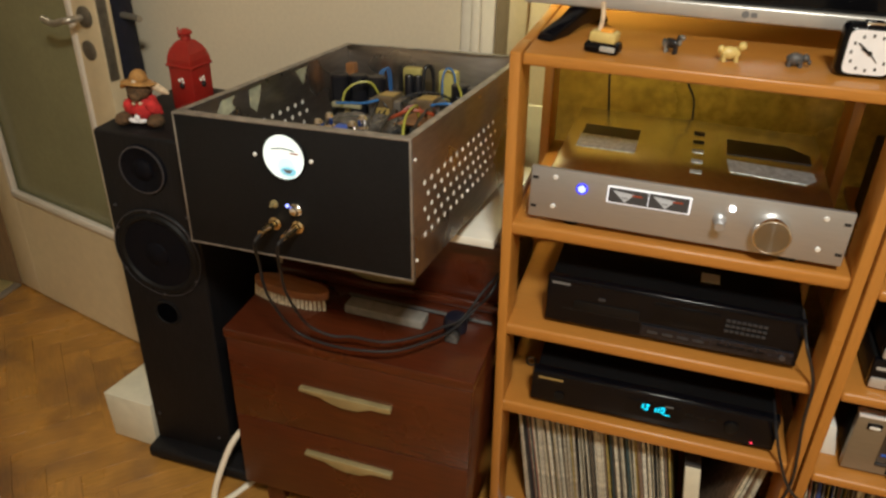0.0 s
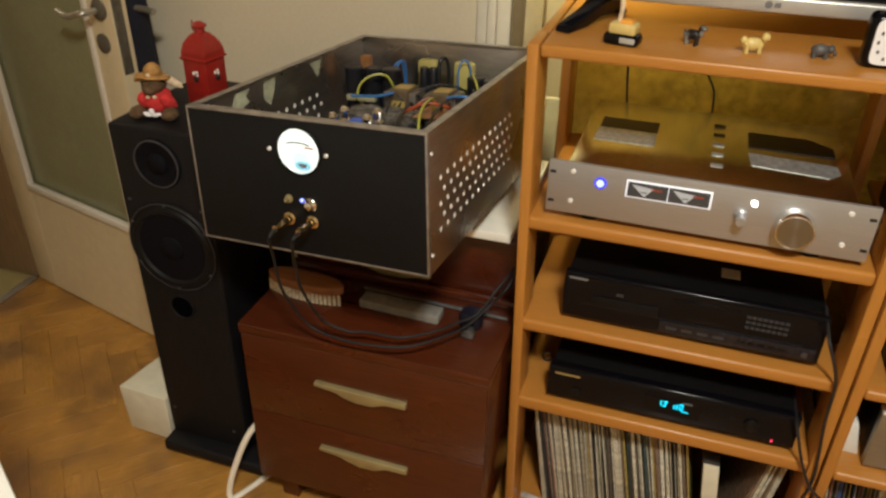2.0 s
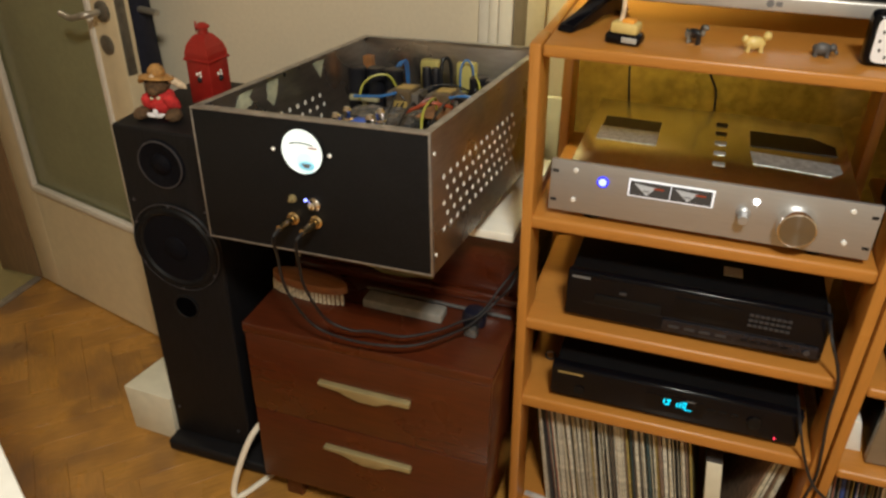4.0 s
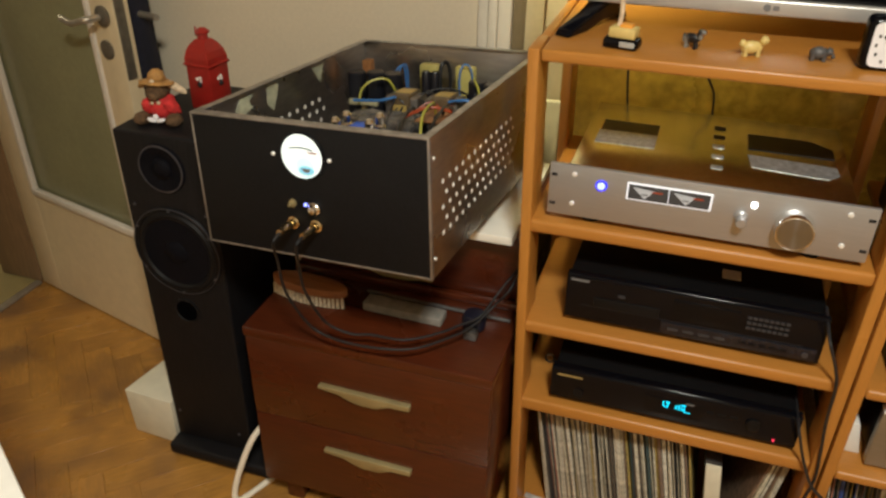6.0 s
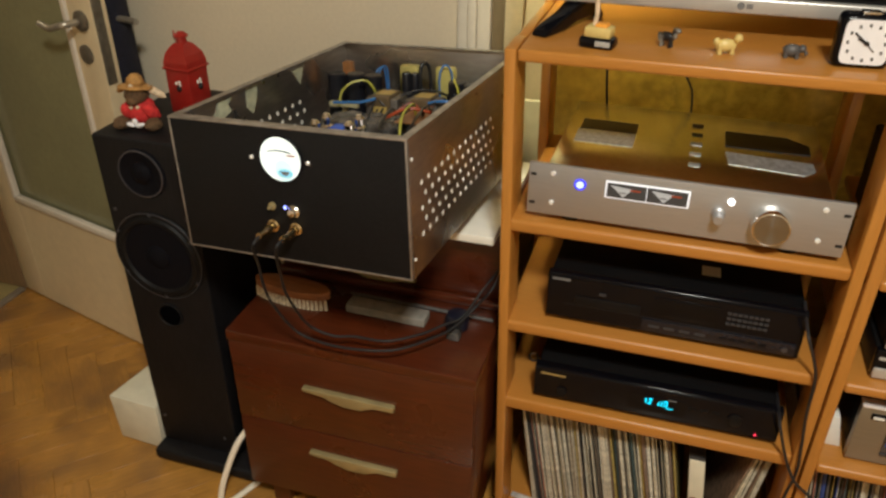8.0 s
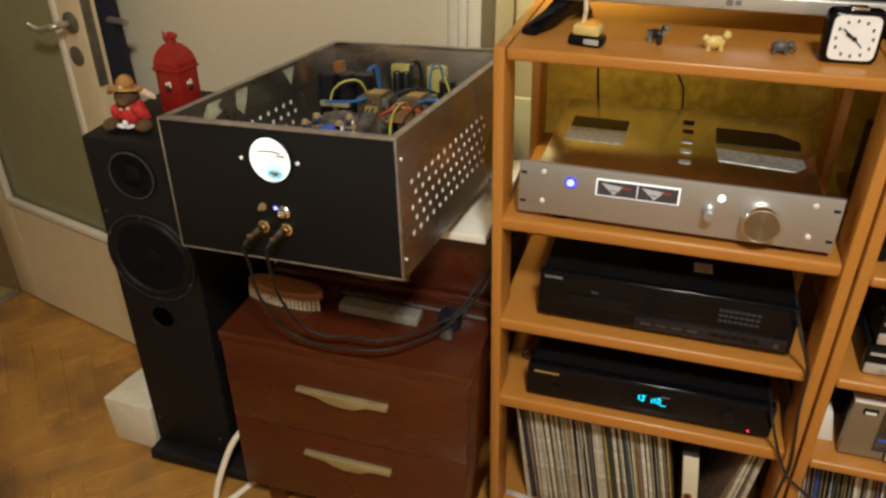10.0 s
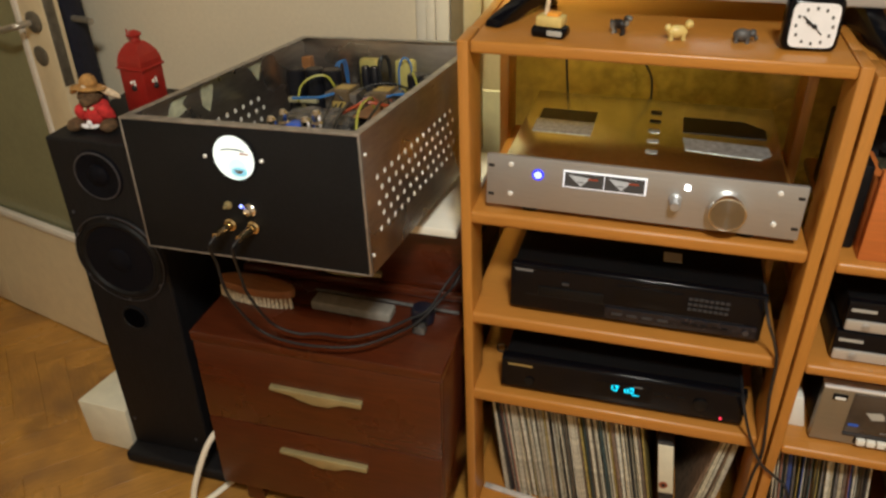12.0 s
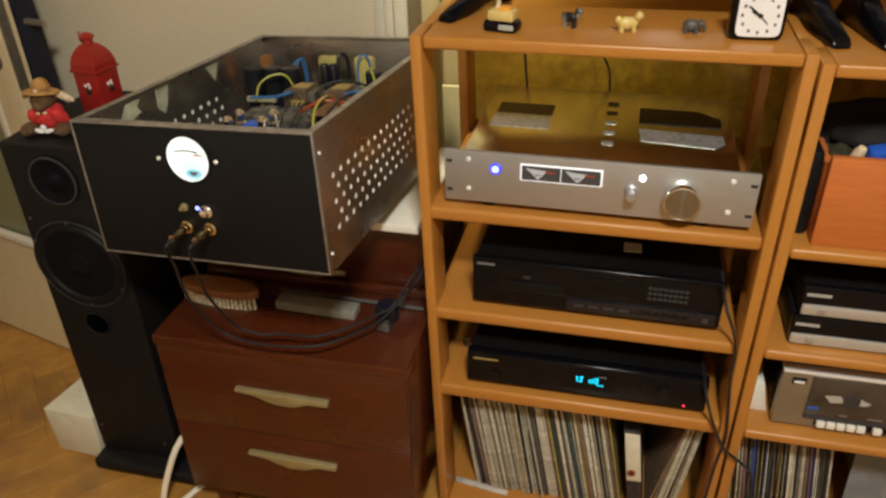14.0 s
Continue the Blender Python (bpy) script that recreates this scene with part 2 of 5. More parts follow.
CAP_BLACK = material("capacitor_sleeve", (0.012, 0.012, 0.016), 0.3)
STRIP_PALE = material("pale_strip_plastic", (0.40, 0.37, 0.22), 0.45)
FILM_YELLOW = material("film_capacitor", (0.46, 0.40, 0.13), 0.35, grain=0.1, scale=40)
IRON_CORE = material("transformer_core", (0.20, 0.18, 0.16), 0.45, 0.7, grain=0.3, scale=90, stretch=(1, 1, 12))
COIL_DARK = material("brown_coil_tape", (0.11, 0.075, 0.04), 0.3, grain=0.2, scale=50)
COIL = material("yellow_coil_tape", (0.46, 0.33, 0.10), 0.35, grain=0.1, scale=40)
BOARD = material("amber_board", (0.28, 0.12, 0.04), 0.4, grain=0.2, scale=60)
WIRE_BLUE = material("blue_wire", (0.04, 0.17, 0.45), 0.4)
WIRE_YELLOW = material("yellow_green_wire", (0.42, 0.41, 0.06), 0.4)
WIRE_RED = material("red_brown_wire", (0.36, 0.06, 0.02), 0.4)
DIAL_WHITE = material("white_dial_card", (0.84, 0.83, 0.86), 0.5, grain=0.03, scale=60)
BLUE_PLASTIC = material("blue_plastic", (0.02, 0.10, 0.55), 0.35)
CABLE_BOX_WOOD = material("cherry_board", (0.52, 0.150, 0.035), 0.42, grain=0.1, scale=18, stretch=(1, 1, 10), dirt=0.15)
BRONZE_FACE = material("warm_grey_faceplate", (0.30, 0.27, 0.21), 0.4, 0.7, grain=0.06, scale=30, stretch=(1, 30, 30))
BAG_BLACK = material("black_bag_cloth", (0.0025, 0.0025, 0.003), 0.8, grain=0.3, scale=60, bump=0.2)
OLIVE = material("olive_cloth", (0.034, 0.031, 0.014), 0.8, grain=0.4, scale=50, bump=0.3)
SMOKED = material("smoked_window", (0.045, 0.036, 0.031), 0.12, coat=0.5, grain=0.5, scale=14)
BRIGHT_EDGE = material("bright_silver_edge", (0.86, 0.86, 0.87), 0.28, 0.3)
LED_BLUE = material("blue_led", (0.2, 0.2, 1.0), 0.3, emit=(0.28, 0.34, 1.0), power=2.6)
# Emission that puts the power button's blue halo into its ring
BLUE_HALO = material("blue_halo_ring", (0.05, 0.05, 0.6), 0.3, emit=(0.02, 0.03, 1.0), power=1.1)
LED_WHITE = material("white_led", (1, 1, 1), 0.3, emit=(1.0, 0.97, 0.92), power=5)
LED_RED = material("red_led", (1, 0.05, 0.1), 0.3, emit=(1.0, 0.04, 0.10), power=1.1)
VFD = material("cyan_display", (0.0, 0.3, 0.4), 0.3, emit=(0.0, 0.62, 0.85), power=1.3)
METER_FACE = material("lit_meter_face", (0.85, 0.95, 0.95), 0.4, emit=(0.80, 0.90, 0.88), power=0.64)
METER_PALE = material("pale_blue_meter_print", (0.6, 0.8, 0.85), 0.4, emit=(0.55, 0.80, 0.84), power=0.68)
METER_BLUE = material("blue_meter_print", (0.2, 0.5, 0.65), 0.4, emit=(0.25, 0.62, 0.80), power=0.6)
VU_FACE = material("lit_vu_face", (0.03, 0.03, 0.03), 0.3, emit=(0.4, 0.4, 0.4), power=0.06)
VU_CONE = material("lit_vu_cone", (0.35, 0.36, 0.37), 0.3, emit=(0.6, 0.62, 0.64), power=0.28)
VU_FRAME = material("lit_vu_frame", (0.8, 0.82, 0.85), 0.3, emit=(0.85, 0.9, 1.0), power=0.55)
PRINT_GREY = material("grey_print", (0.17, 0.17, 0.175), 0.5)
KEY_GREY = material("dark_grey_keys", (0.034, 0.034, 0.038), 0.5)
BINDER = material("dark_marbled_card", (0.030, 0.028, 0.028), 0.6, grain=0.5, scale=90)
GREY_CARD = material("grey_card", (0.20, 0.205, 0.215), 0.55, grain=0.15, scale=30, dirt=0.3, dirt_scale=12)
STRIP_CLEAR = material("hazy_plastic_strip", (0.50, 0.46, 0.43), 0.25, grain=0.3, scale=40, bump=0.4)
PLUG_BLUE = material("dark_blue_plug", (0.008, 0.009, 0.020), 0.4)
COPPER_RING = material("reddish_ring", (0.35, 0.10, 0.05), 0.4, 0.5)
PRINT_PALE = material("pale_print", (0.42, 0.41, 0.38), 0.4)
PRINT_GOLD = material("gold_print", (0.55, 0.42, 0.16), 0.4, 0.5)
NAVY = material("navy_cloth", (0.007, 0.0075, 0.018), 0.9, grain=0.3, scale=60, bump=0.3)
CLEAR_FILM = material("crumpled_clear_wrap", (0.11, 0.107, 0.105), 0.16, 0.5, grain=0.7, scale=60, bump=1.0)
SLEEVES = palette("record_sleeve_card", [(0.72, 0.66, 0.52), (0.40, 0.36, 0.27), (0.80, 0.76, 0.64), (0.10, 0.085, 0.07), (0.62, 0.55, 0.40), (0.03, 0.03, 0.035), (0.42, 0.32, 0.10), (0.56, 0.50, 0.40), (0.24, 0.17, 0.13),
                                         (0.76, 0.71, 0.57), (0.05, 0.09, 0.10), (0.48, 0.43, 0.33), (0.035, 0.07, 0.26), (0.70, 0.65, 0.53), (0.30, 0.28, 0.26), (0.34, 0.15, 0.11), (0.66, 0.60, 0.45), (0.15, 0.14, 0.14)])
PALE_SLEEVES = palette("pale_sleeve_card", [(0.66, 0.60, 0.44), (0.50, 0.44, 0.31), (0.58, 0.53, 0.42), (0.34, 0.22, 0.14), (0.62, 0.57, 0.46), (0.44, 0.40, 0.30), (0.45, 0.40, 0.12)])


# ---- mesh helpers ----
def bm_box(x0, x1, y0, y1, z0, z1, bevel=0.0, seg=2, bm=None):
    own = bm is None
    bm = bm or bmesh.new()
    made = bmesh.ops.create_cube(bm, size=1)["verts"]
    for v in made:
        v.co = ((x0 + x1) / 2 + v.co.x * (x1 - x0), (y0 + y1) / 2 + v.co.y * (y1 - y0), (z0 + z1) / 2 + v.co.z * (z1 - z0))
    if bevel:
        edges = list({e for v in made for e in v.link_edges})
        bmesh.ops.bevel(bm, geom=edges, offset=bevel, segments=seg, affect="EDGES", profile=0.5)
    return bm


def bm_turn(profile, seg=32, centre=(0, 0, 0), axis="Z", bm=None, hollow=False):
    """A turned body: profile rows of (radius, height) along the axis; a hollow one is a closed ring."""
    bm = bm or bmesh.new()
    rings = []
    for r, h in profile:
        ring = []
        for k in range(seg):
            a = 2 * math.pi * k / seg
            p = (r * math.cos(a), r * math.sin(a), h)
            if axis == "Y":
                p = (p[0], -p[2], p[1])
            elif axis == "X":
                p = (p[2], p[0], p[1])
            ring.append(bm.verts.new((centre[0] + p[0], centre[1] + p[1], centre[2] + p[2])))
        rings.append(ring)
    for a, b in zip(rings, rings[1:] + rings[:1] if hollow else rings[1:]):
        for k in range(seg):
            bm.faces.new((a[k], a[(k + 1) % seg], b[(k + 1) % seg], b[k]))
    if not hollow:
        bm.faces.new(rings[0][::-1])
        bm.faces.new(rings[-1])
    bmesh.ops.recalc_face_normals(bm, faces=bm.faces)
    return bm


def smooth_line(points, steps=8):
    pts = [Vector(p) for p in points]
    ext = [pts[0] * 2 - pts[1]] + pts + [pts[-1] * 2 - pts[-2]]
    out = []
    for i in range(1, len(ext) - 2):
        p0, p1, p2, p3 = ext[i - 1:i + 3]
        for s in range(steps):
            t = s / steps
            out.append(0.5 * ((2 * p1) + (p2 - p0) * t + (2 * p0 - 5 * p1 + 4 * p2 - p3) * t * t + (3 * p1 - p0 - 3 * p2 + p3) * t ** 3))
    out.append(pts[-1])
    return out


def bm_tube(points, r, seg=8, steps=8, bm=None):
    bm = bm or bmesh.new()
    line = smooth_line(points, steps)
    rings, ref = [], Vector((0.3, 0.2, 0.93))
    for i, p in enumerate(line):
        d = (line[min(i + 1, len(line) - 1)] - line[max(i - 1, 0)]).normalized()
        u = d.cross(ref)
        u = u.normalized() if u.length > 0.05 else d.cross(Vector((1, 0, 0))).normalized()
        w = d.cross(u)
        rings.append([bm.verts.new(p + r * (math.cos(2 * math.pi * k / seg) * u + math.sin(2 * math.pi * k / seg) * w)) for k in range(seg)])
    for a, b in zip(rings, rings[1:]):
        for k in range(seg):
            bm.faces.new((a[k], a[(k + 1) % seg], b[(k + 1) % seg], b[k]))
    bm.faces.new(rings[0][::-1])
    bm.faces.new(rings[-1])
    bmesh.ops.recalc_face_normals(bm, faces=bm.faces)
    return bm


def bm_blob(centre, radii, bm=None, rough=0.0, seg=16, rot=None):
    bm = bm or bmesh.new()
    made = bmesh.ops.create_uvsphere(bm, u_segments=seg, v_segments=seg // 2 + 2, radius=1)["verts"]
    for v in made:
        k = 1 + rough * noise.noise(v.co * 2.3 + Vector(centre) * 37)
        c = Vector((v.co.x * radii[0], v.co.y * radii[1], v.co.z * radii[2])) * k
        if rot:
            c = Euler([radians(a) for a in rot]).to_matrix() @ c
        v.co = c + Vector(centre)
    return bm


def bm_prism(outline, h0, h1, axis="Z", bevel=0.0):
    """An outline pushed along an axis: for Z it lies in x, y; for Y in x, z; for X in y, z."""
    bm = bmesh.new()
    place = {"Z": lambda p, h: (p[0], p[1], h), "Y": lambda p, h: (p[0], h, p[1]), "X": lambda p, h: (h, p[0], p[1])}[axis]
    a = [bm.verts.new(place(p, h0)) for p in outline]
    b = [bm.verts.new(place(p, h1)) for p in outline]
    bm.faces.new(a)
    bm.faces.new(b)
    for k in range(len(a)):
        j = (k + 1) % len(a)
        bm.faces.new((a[k], a[j], b[j], b[k]))
    bmesh.ops.recalc_face_normals(bm, faces=bm.faces)
    if bevel:
        bmesh.ops.bevel(bm, geom=list(bm.edges), offset=bevel, segments=2, affect="EDGES", profile=0.5)
    return bm


def part(name, bm, mat, parent=None, label="", flat=False):
    me = bpy.data.meshes.new(name)
    bm.to_mesh(me)
    bm.free()
    for m in (mat if isinstance(mat, (list, tuple)) else [mat]):
        me.materials.append(m)
    if not flat:
        me.shade_smooth()
        me.set_sharp_from_angle(angle=radians(38))
    ob = new(name, me)
    if parent:
        ob.parent = parent
    return tagged(ob, label)


def thing(name, label, category, m=None, group="", kind=""):
    ob = new(name)
    ob.empty_display_size = 0.05
    if m is not None:
        ob.matrix_world = m
    return tagged(ob, label, category, group, kind)


def single(name, bm, mat, label, category, group="", kind="", m=None):
    ob = tagged(part(name, bm, mat), label, category, group, kind)
    if m is not None:
        ob.matrix_world = m
    return ob


# ---- the room ----
BACK, HINGE = 0.50, -1.664
single("wall_north", bm_box(-1.81, 2.44, BACK, BACK + 0.14, 0, 2.6), WHITE_WALL, "cream painted plaster wall behind the audio furniture", "wall", kind="structure")
west = thing("wall_west", "cream painted wall with the open doorway to the hall", "wall", kind="structure")
part("wall_panel", bm_box(-1.81, -1.67, -3.2, -0.42, 0, 2.6), WHITE_WALL, west)
part("wall_panel", bm_box(-1.81, -1.67, -0.42, BACK, 2.06, 2.6), WHITE_WALL, west)
single("wall_east", bm_box(2.3, 2.44, -3.2, BACK, 0, 2.6), WHITE_WALL, "plain cream painted side wall", "wall", kind="structure")
single("wall_south", bm_box(-1.81, 2.44, -3.34, -3.2, 0, 2.6), WHITE_WALL, "plain cream painted wall", "wall", kind="structure")
single("ceiling", bm_box(-3.04, 2.44, -3.34, 1.74, 2.6, 2.7), CEILING_PAINT, "plain white painted ceiling", "ceiling", kind="structure")
hall = thing("wall_hall", "dim plain walls of the hallway", "wall", kind="structure")
part("wall_panel", bm_box(-3.04, -1.67, 1.6, 1.74, 0, 2.6), WHITE_WALL, hall)
part("wall_panel", bm_box(-3.04, -2.9, -1.3, 1.6, 0, 2.6), WHITE_WALL, hall)
part("wall_panel", bm_box(-3.04, -1.81, -1.44, -1.3, 0, 2.6), WHITE_WALL, hall)
part("wall_panel", bm_box(-1.81, -1.67, BACK + 0.14, 1.6, 0, 2.6), WHITE_WALL, hall)
floor = single("floor", bm_box(-3.04, 2.44, -3.34, 1.74, -0.06, -0.003), PARQUET, "worn orange oak parquet laid in herringbone", "floor", kind="structure")
single("floor_hall", bm_box(-2.9, -1.685, -1.3, 1.6, -0.003, 0.002), HALL_FLOOR, "olive hallway floor beyond the door", "floor", kind="structure")
single("trim_threshold", bm_box(-1.690, -1.664, -0.36, 0.446, 0, 0.008, 0.003), NICKEL, "thin grey metal threshold strip", "threshold", kind="structure")
single("trim_gold_panel", bm_box(-0.070, 2.29, BACK - 0.016, BACK - 0.001, 0, 2.3, 0.002), GOLD_WALL, "glossy golden textured wall panel behind the racks", "wall panel", kind="structure")
single("leaning_board", bm_box(-0.115, -0.064, 0.452, 0.466, 0.0, 0.802, 0.003), CARDBOARD, "white board standing on end against the wall", "board", m=pose(0, 0, 0, -1.2, 0, 0))
strip = thing("trim_strip", "brown strip for the casing's shaded side, and a narrow beige strip", "trim", kind="structure")
# The casing's shaded side, put into the brown of a thin strip
part("brown_strip", bm_box(-0.1855, -0.1575, BACK - 0.010, BACK - 0.001, 0, 2.2, 0.002), CASING_SHADE, strip)
part("beige_strip", bm_box(-0.157, -0.118, BACK - 0.014, BACK - 0.001, 0, 2.2, 0.003), WHITE_WALL, strip)
casing = thing("trim_casing", "white painted moulded casing on the wall", "trim", kind="structure")
for x0, x1, d in ((-0.262, -0.236, 0.012), (-0.2357, -0.216, 0.024), (-0.2157, -0.186, 0.018)):
    part("moulding", bm_box(x0, x1, BACK - d, BACK - 0.001, 0, 2.2, 0.004), TRIM_PAINT, casing)
frame_left = thing("door_frame", "brown wooden door frame around the hallway opening", "door frame", kind="structure")
part("jamb", bm_box(-1.83, -1.668, 0.450, BACK - 0.001, 0.003, 2.06, 0.004), BROWN_FRAME, frame_left)
part("jamb", bm_box(-1.83, -1.650, -0.42, -0.36, 0.003, 2.06, 0.004), BROWN_FRAME, frame_left)
part("head", bm_box(-1.83, -1.650, -0.36, 0.450, 2.005, 2.06, 0.004), BROWN_FRAME, frame_left)

lamp = thing("ceiling_lamp", "round white ceiling lamp with a frosted bowl", "lamp", pose(LAMP[0], LAMP[1], 0))
part("base", bm_turn([(0.10, 2.57), (0.12, 2.58), (0.12, 2.6)]), WHITE_PLASTIC, lamp)
part("rod", bm_turn([(0.012, 2.46), (0.012, 2.575)], 16), CHROME, lamp)
part("shade", bm_turn([(0.02, 2.47), (0.17, 2.455), (0.19, 2.435), (0.18, 2.432), (0.02, 2.44)]), WHITE_PLASTIC, lamp)


# ---- open glazed door ----
def glazed_door():
    d = thing("door", "open cream painted door with a frosted glass pane", "door", pose(HINGE, 0.449, 0, 0, 0, math.degrees(math.atan2(-0.135, 0.513))), kind="")
    W, T, H = 0.66, 0.04, 2.0
    gl, gr, gb, gt = 0.100, 0.572, 0.352, 1.88
    part("stile", bm_box(0, gl, 0, T, 0.006, H, 0.003), WHITE_DOOR, d)
    part("stile", bm_box(gr, W, 0, T, 0.006, H, 0.003), WHITE_DOOR, d)
    part("bottom_panel", bm_box(gl, gr, 0.001, T - 0.001, 0.006, gb), WHITE_DOOR, d)
    part("top_rail", bm_box(gl, gr, 0.001, T - 0.001, gt, H), WHITE_DOOR, d)
    part("pane", bm_box(gl - 0.004, gr + 0.004, T / 2 - 0.003, T / 2 + 0.003, gb - 0.004, gt + 0.004), FROSTED, d, "greenish frosted glass pane")
    for x0, x1, z0, z1 in ((gl - 0.004, gl + 0.014, gb, gt), (gr - 0.014, gr + 0.004, gb, gt), (gl, gr, gb - 0.008, gb + 0.014), (gl, gr, gt - 0.014, gt)):
        part("glazing_bead", bm_box(x0, x1, -0.007, 0.012, z0, z1, 0.005), TRIM_PAINT, d)
    part("lock_plate", bm_box(W - 0.001, W + 0.003, 0.003, T - 0.013, 0.79, 1.06, 0.001), DULL_PLATE, d, "dull metal lock plate on the door edge")
    part("keyhole_cover", bm_turn([(0.022, 0), (0.022, 0.004), (0.016, 0.007)], 24, (0.611, 0, 0.854), "Y"), DULL_PLATE, d, "oval dull metal keyhole cover")
    rose = part("handle_rose", bm_turn([(0.023, 0), (0.023, 0.006), (0.014, 0.012)], 24, (0.620, 0, 0.930), "Y"), DULL_PLATE, d)
    part("lever", bm_tube([(0.620, -0.004, 0.930), (0.620, -0.040, 0.930), (0.604, -0.048, 0.926), (0.570, -0.048, 0.917), (0.545, -0.046, 0.919), (0.530, -0.046, 0.922)], 0.0075, 12), NICKEL, rose, "worn chrome lever")
    part("far_lever", bm_tube([(0.608, T, 0.918), (0.612, T + 0.04, 0.918), (0.65, T + 0.05, 0.918), (0.685, T + 0.05, 0.917)], 0.0075, 12), NICKEL, d, "chrome lever on the far side")
    return d


glazed_door()
cloth = bm_prism([(-1.045, 0.36), (-1.01, 0.352), (-0.998, 0.365), (-0.994, 0.39), (-1.0, 0.42), (-1.03, 0.43), (-1.045, 0.42)], 0.28, 1.35, "Z", 0.008)
bmesh.ops.subdivide_edges(cloth, edges=list(cloth.edges), cuts=5, use_grid_fill=True)
for v in cloth.verts:
    k = (1.35 - v.co.z)
    v.co.x += 0.04 * (k - 0.4) - 0.038 + 0.010 * noise.noise(v.co * 9)
    v.co.y += 0.010 * noise.noise(v.co * 11 + Vector((5, 0, 0)))
single("hanging_cloth", cloth, NAVY, "dark navy cloth hanging behind the door", "cloth")


# ---- shelf racks ----
def rack(x0, w, label, top, boards, leaning=0.0, shared=False):
    r = thing("shelf_rack", label, "shelf", pose(x0, 0, 0), "beech racks")
    for x in (0, w - 0.018):
        for y0, y1 in ((0, 0.08), (0.32, 0.40)):
            if shared and x == 0 and y0 > 0.1:
                continue
            post = bm_box(x, x + 0.018, y0, y1, 0, top, 0.003)
            if x == 0 and leaning:
                for v in post.verts:
                    v.co.x += leaning * (1 - v.co.z / top) - 0.002
            part("upright", post, BEECH_UP, r)
    part("top_board", bm_box(0.0185, w - 0.0185, 0.001, 0.40, top - 0.019, top - 0.0003, 0.004, 3), BEECH, r)
    for x in (0.0, w - 0.018):
        part("side_rail", bm_box(x + 0.001, x + 0.017, 0.081, 0.319, top - 0.021, top - 0.0005, 0.002), BEECH, r)
    for z0, z1 in boards:
        part("shelf_board", bm_box(0.0185, w - 0.0185, 0.002, 0.398, z0, z1, 0.006, 3), BEECH, r)
    return r


rack(-0.0445, 0.5645, "light orange beech open rack full of audio equipment", 1.0385, ((0.729, 0.7525), (0.522, 0.546), (0.339, 0.3665), (0.004, 0.027)), 0.024)
rack(0.5245, 0.5585, "light orange beech open rack beside the first one", 1.027, ((0.720, 0.739), (0.522, 0.5415), (0.339, 0.3585), (0.004, 0.027)), shared=True)


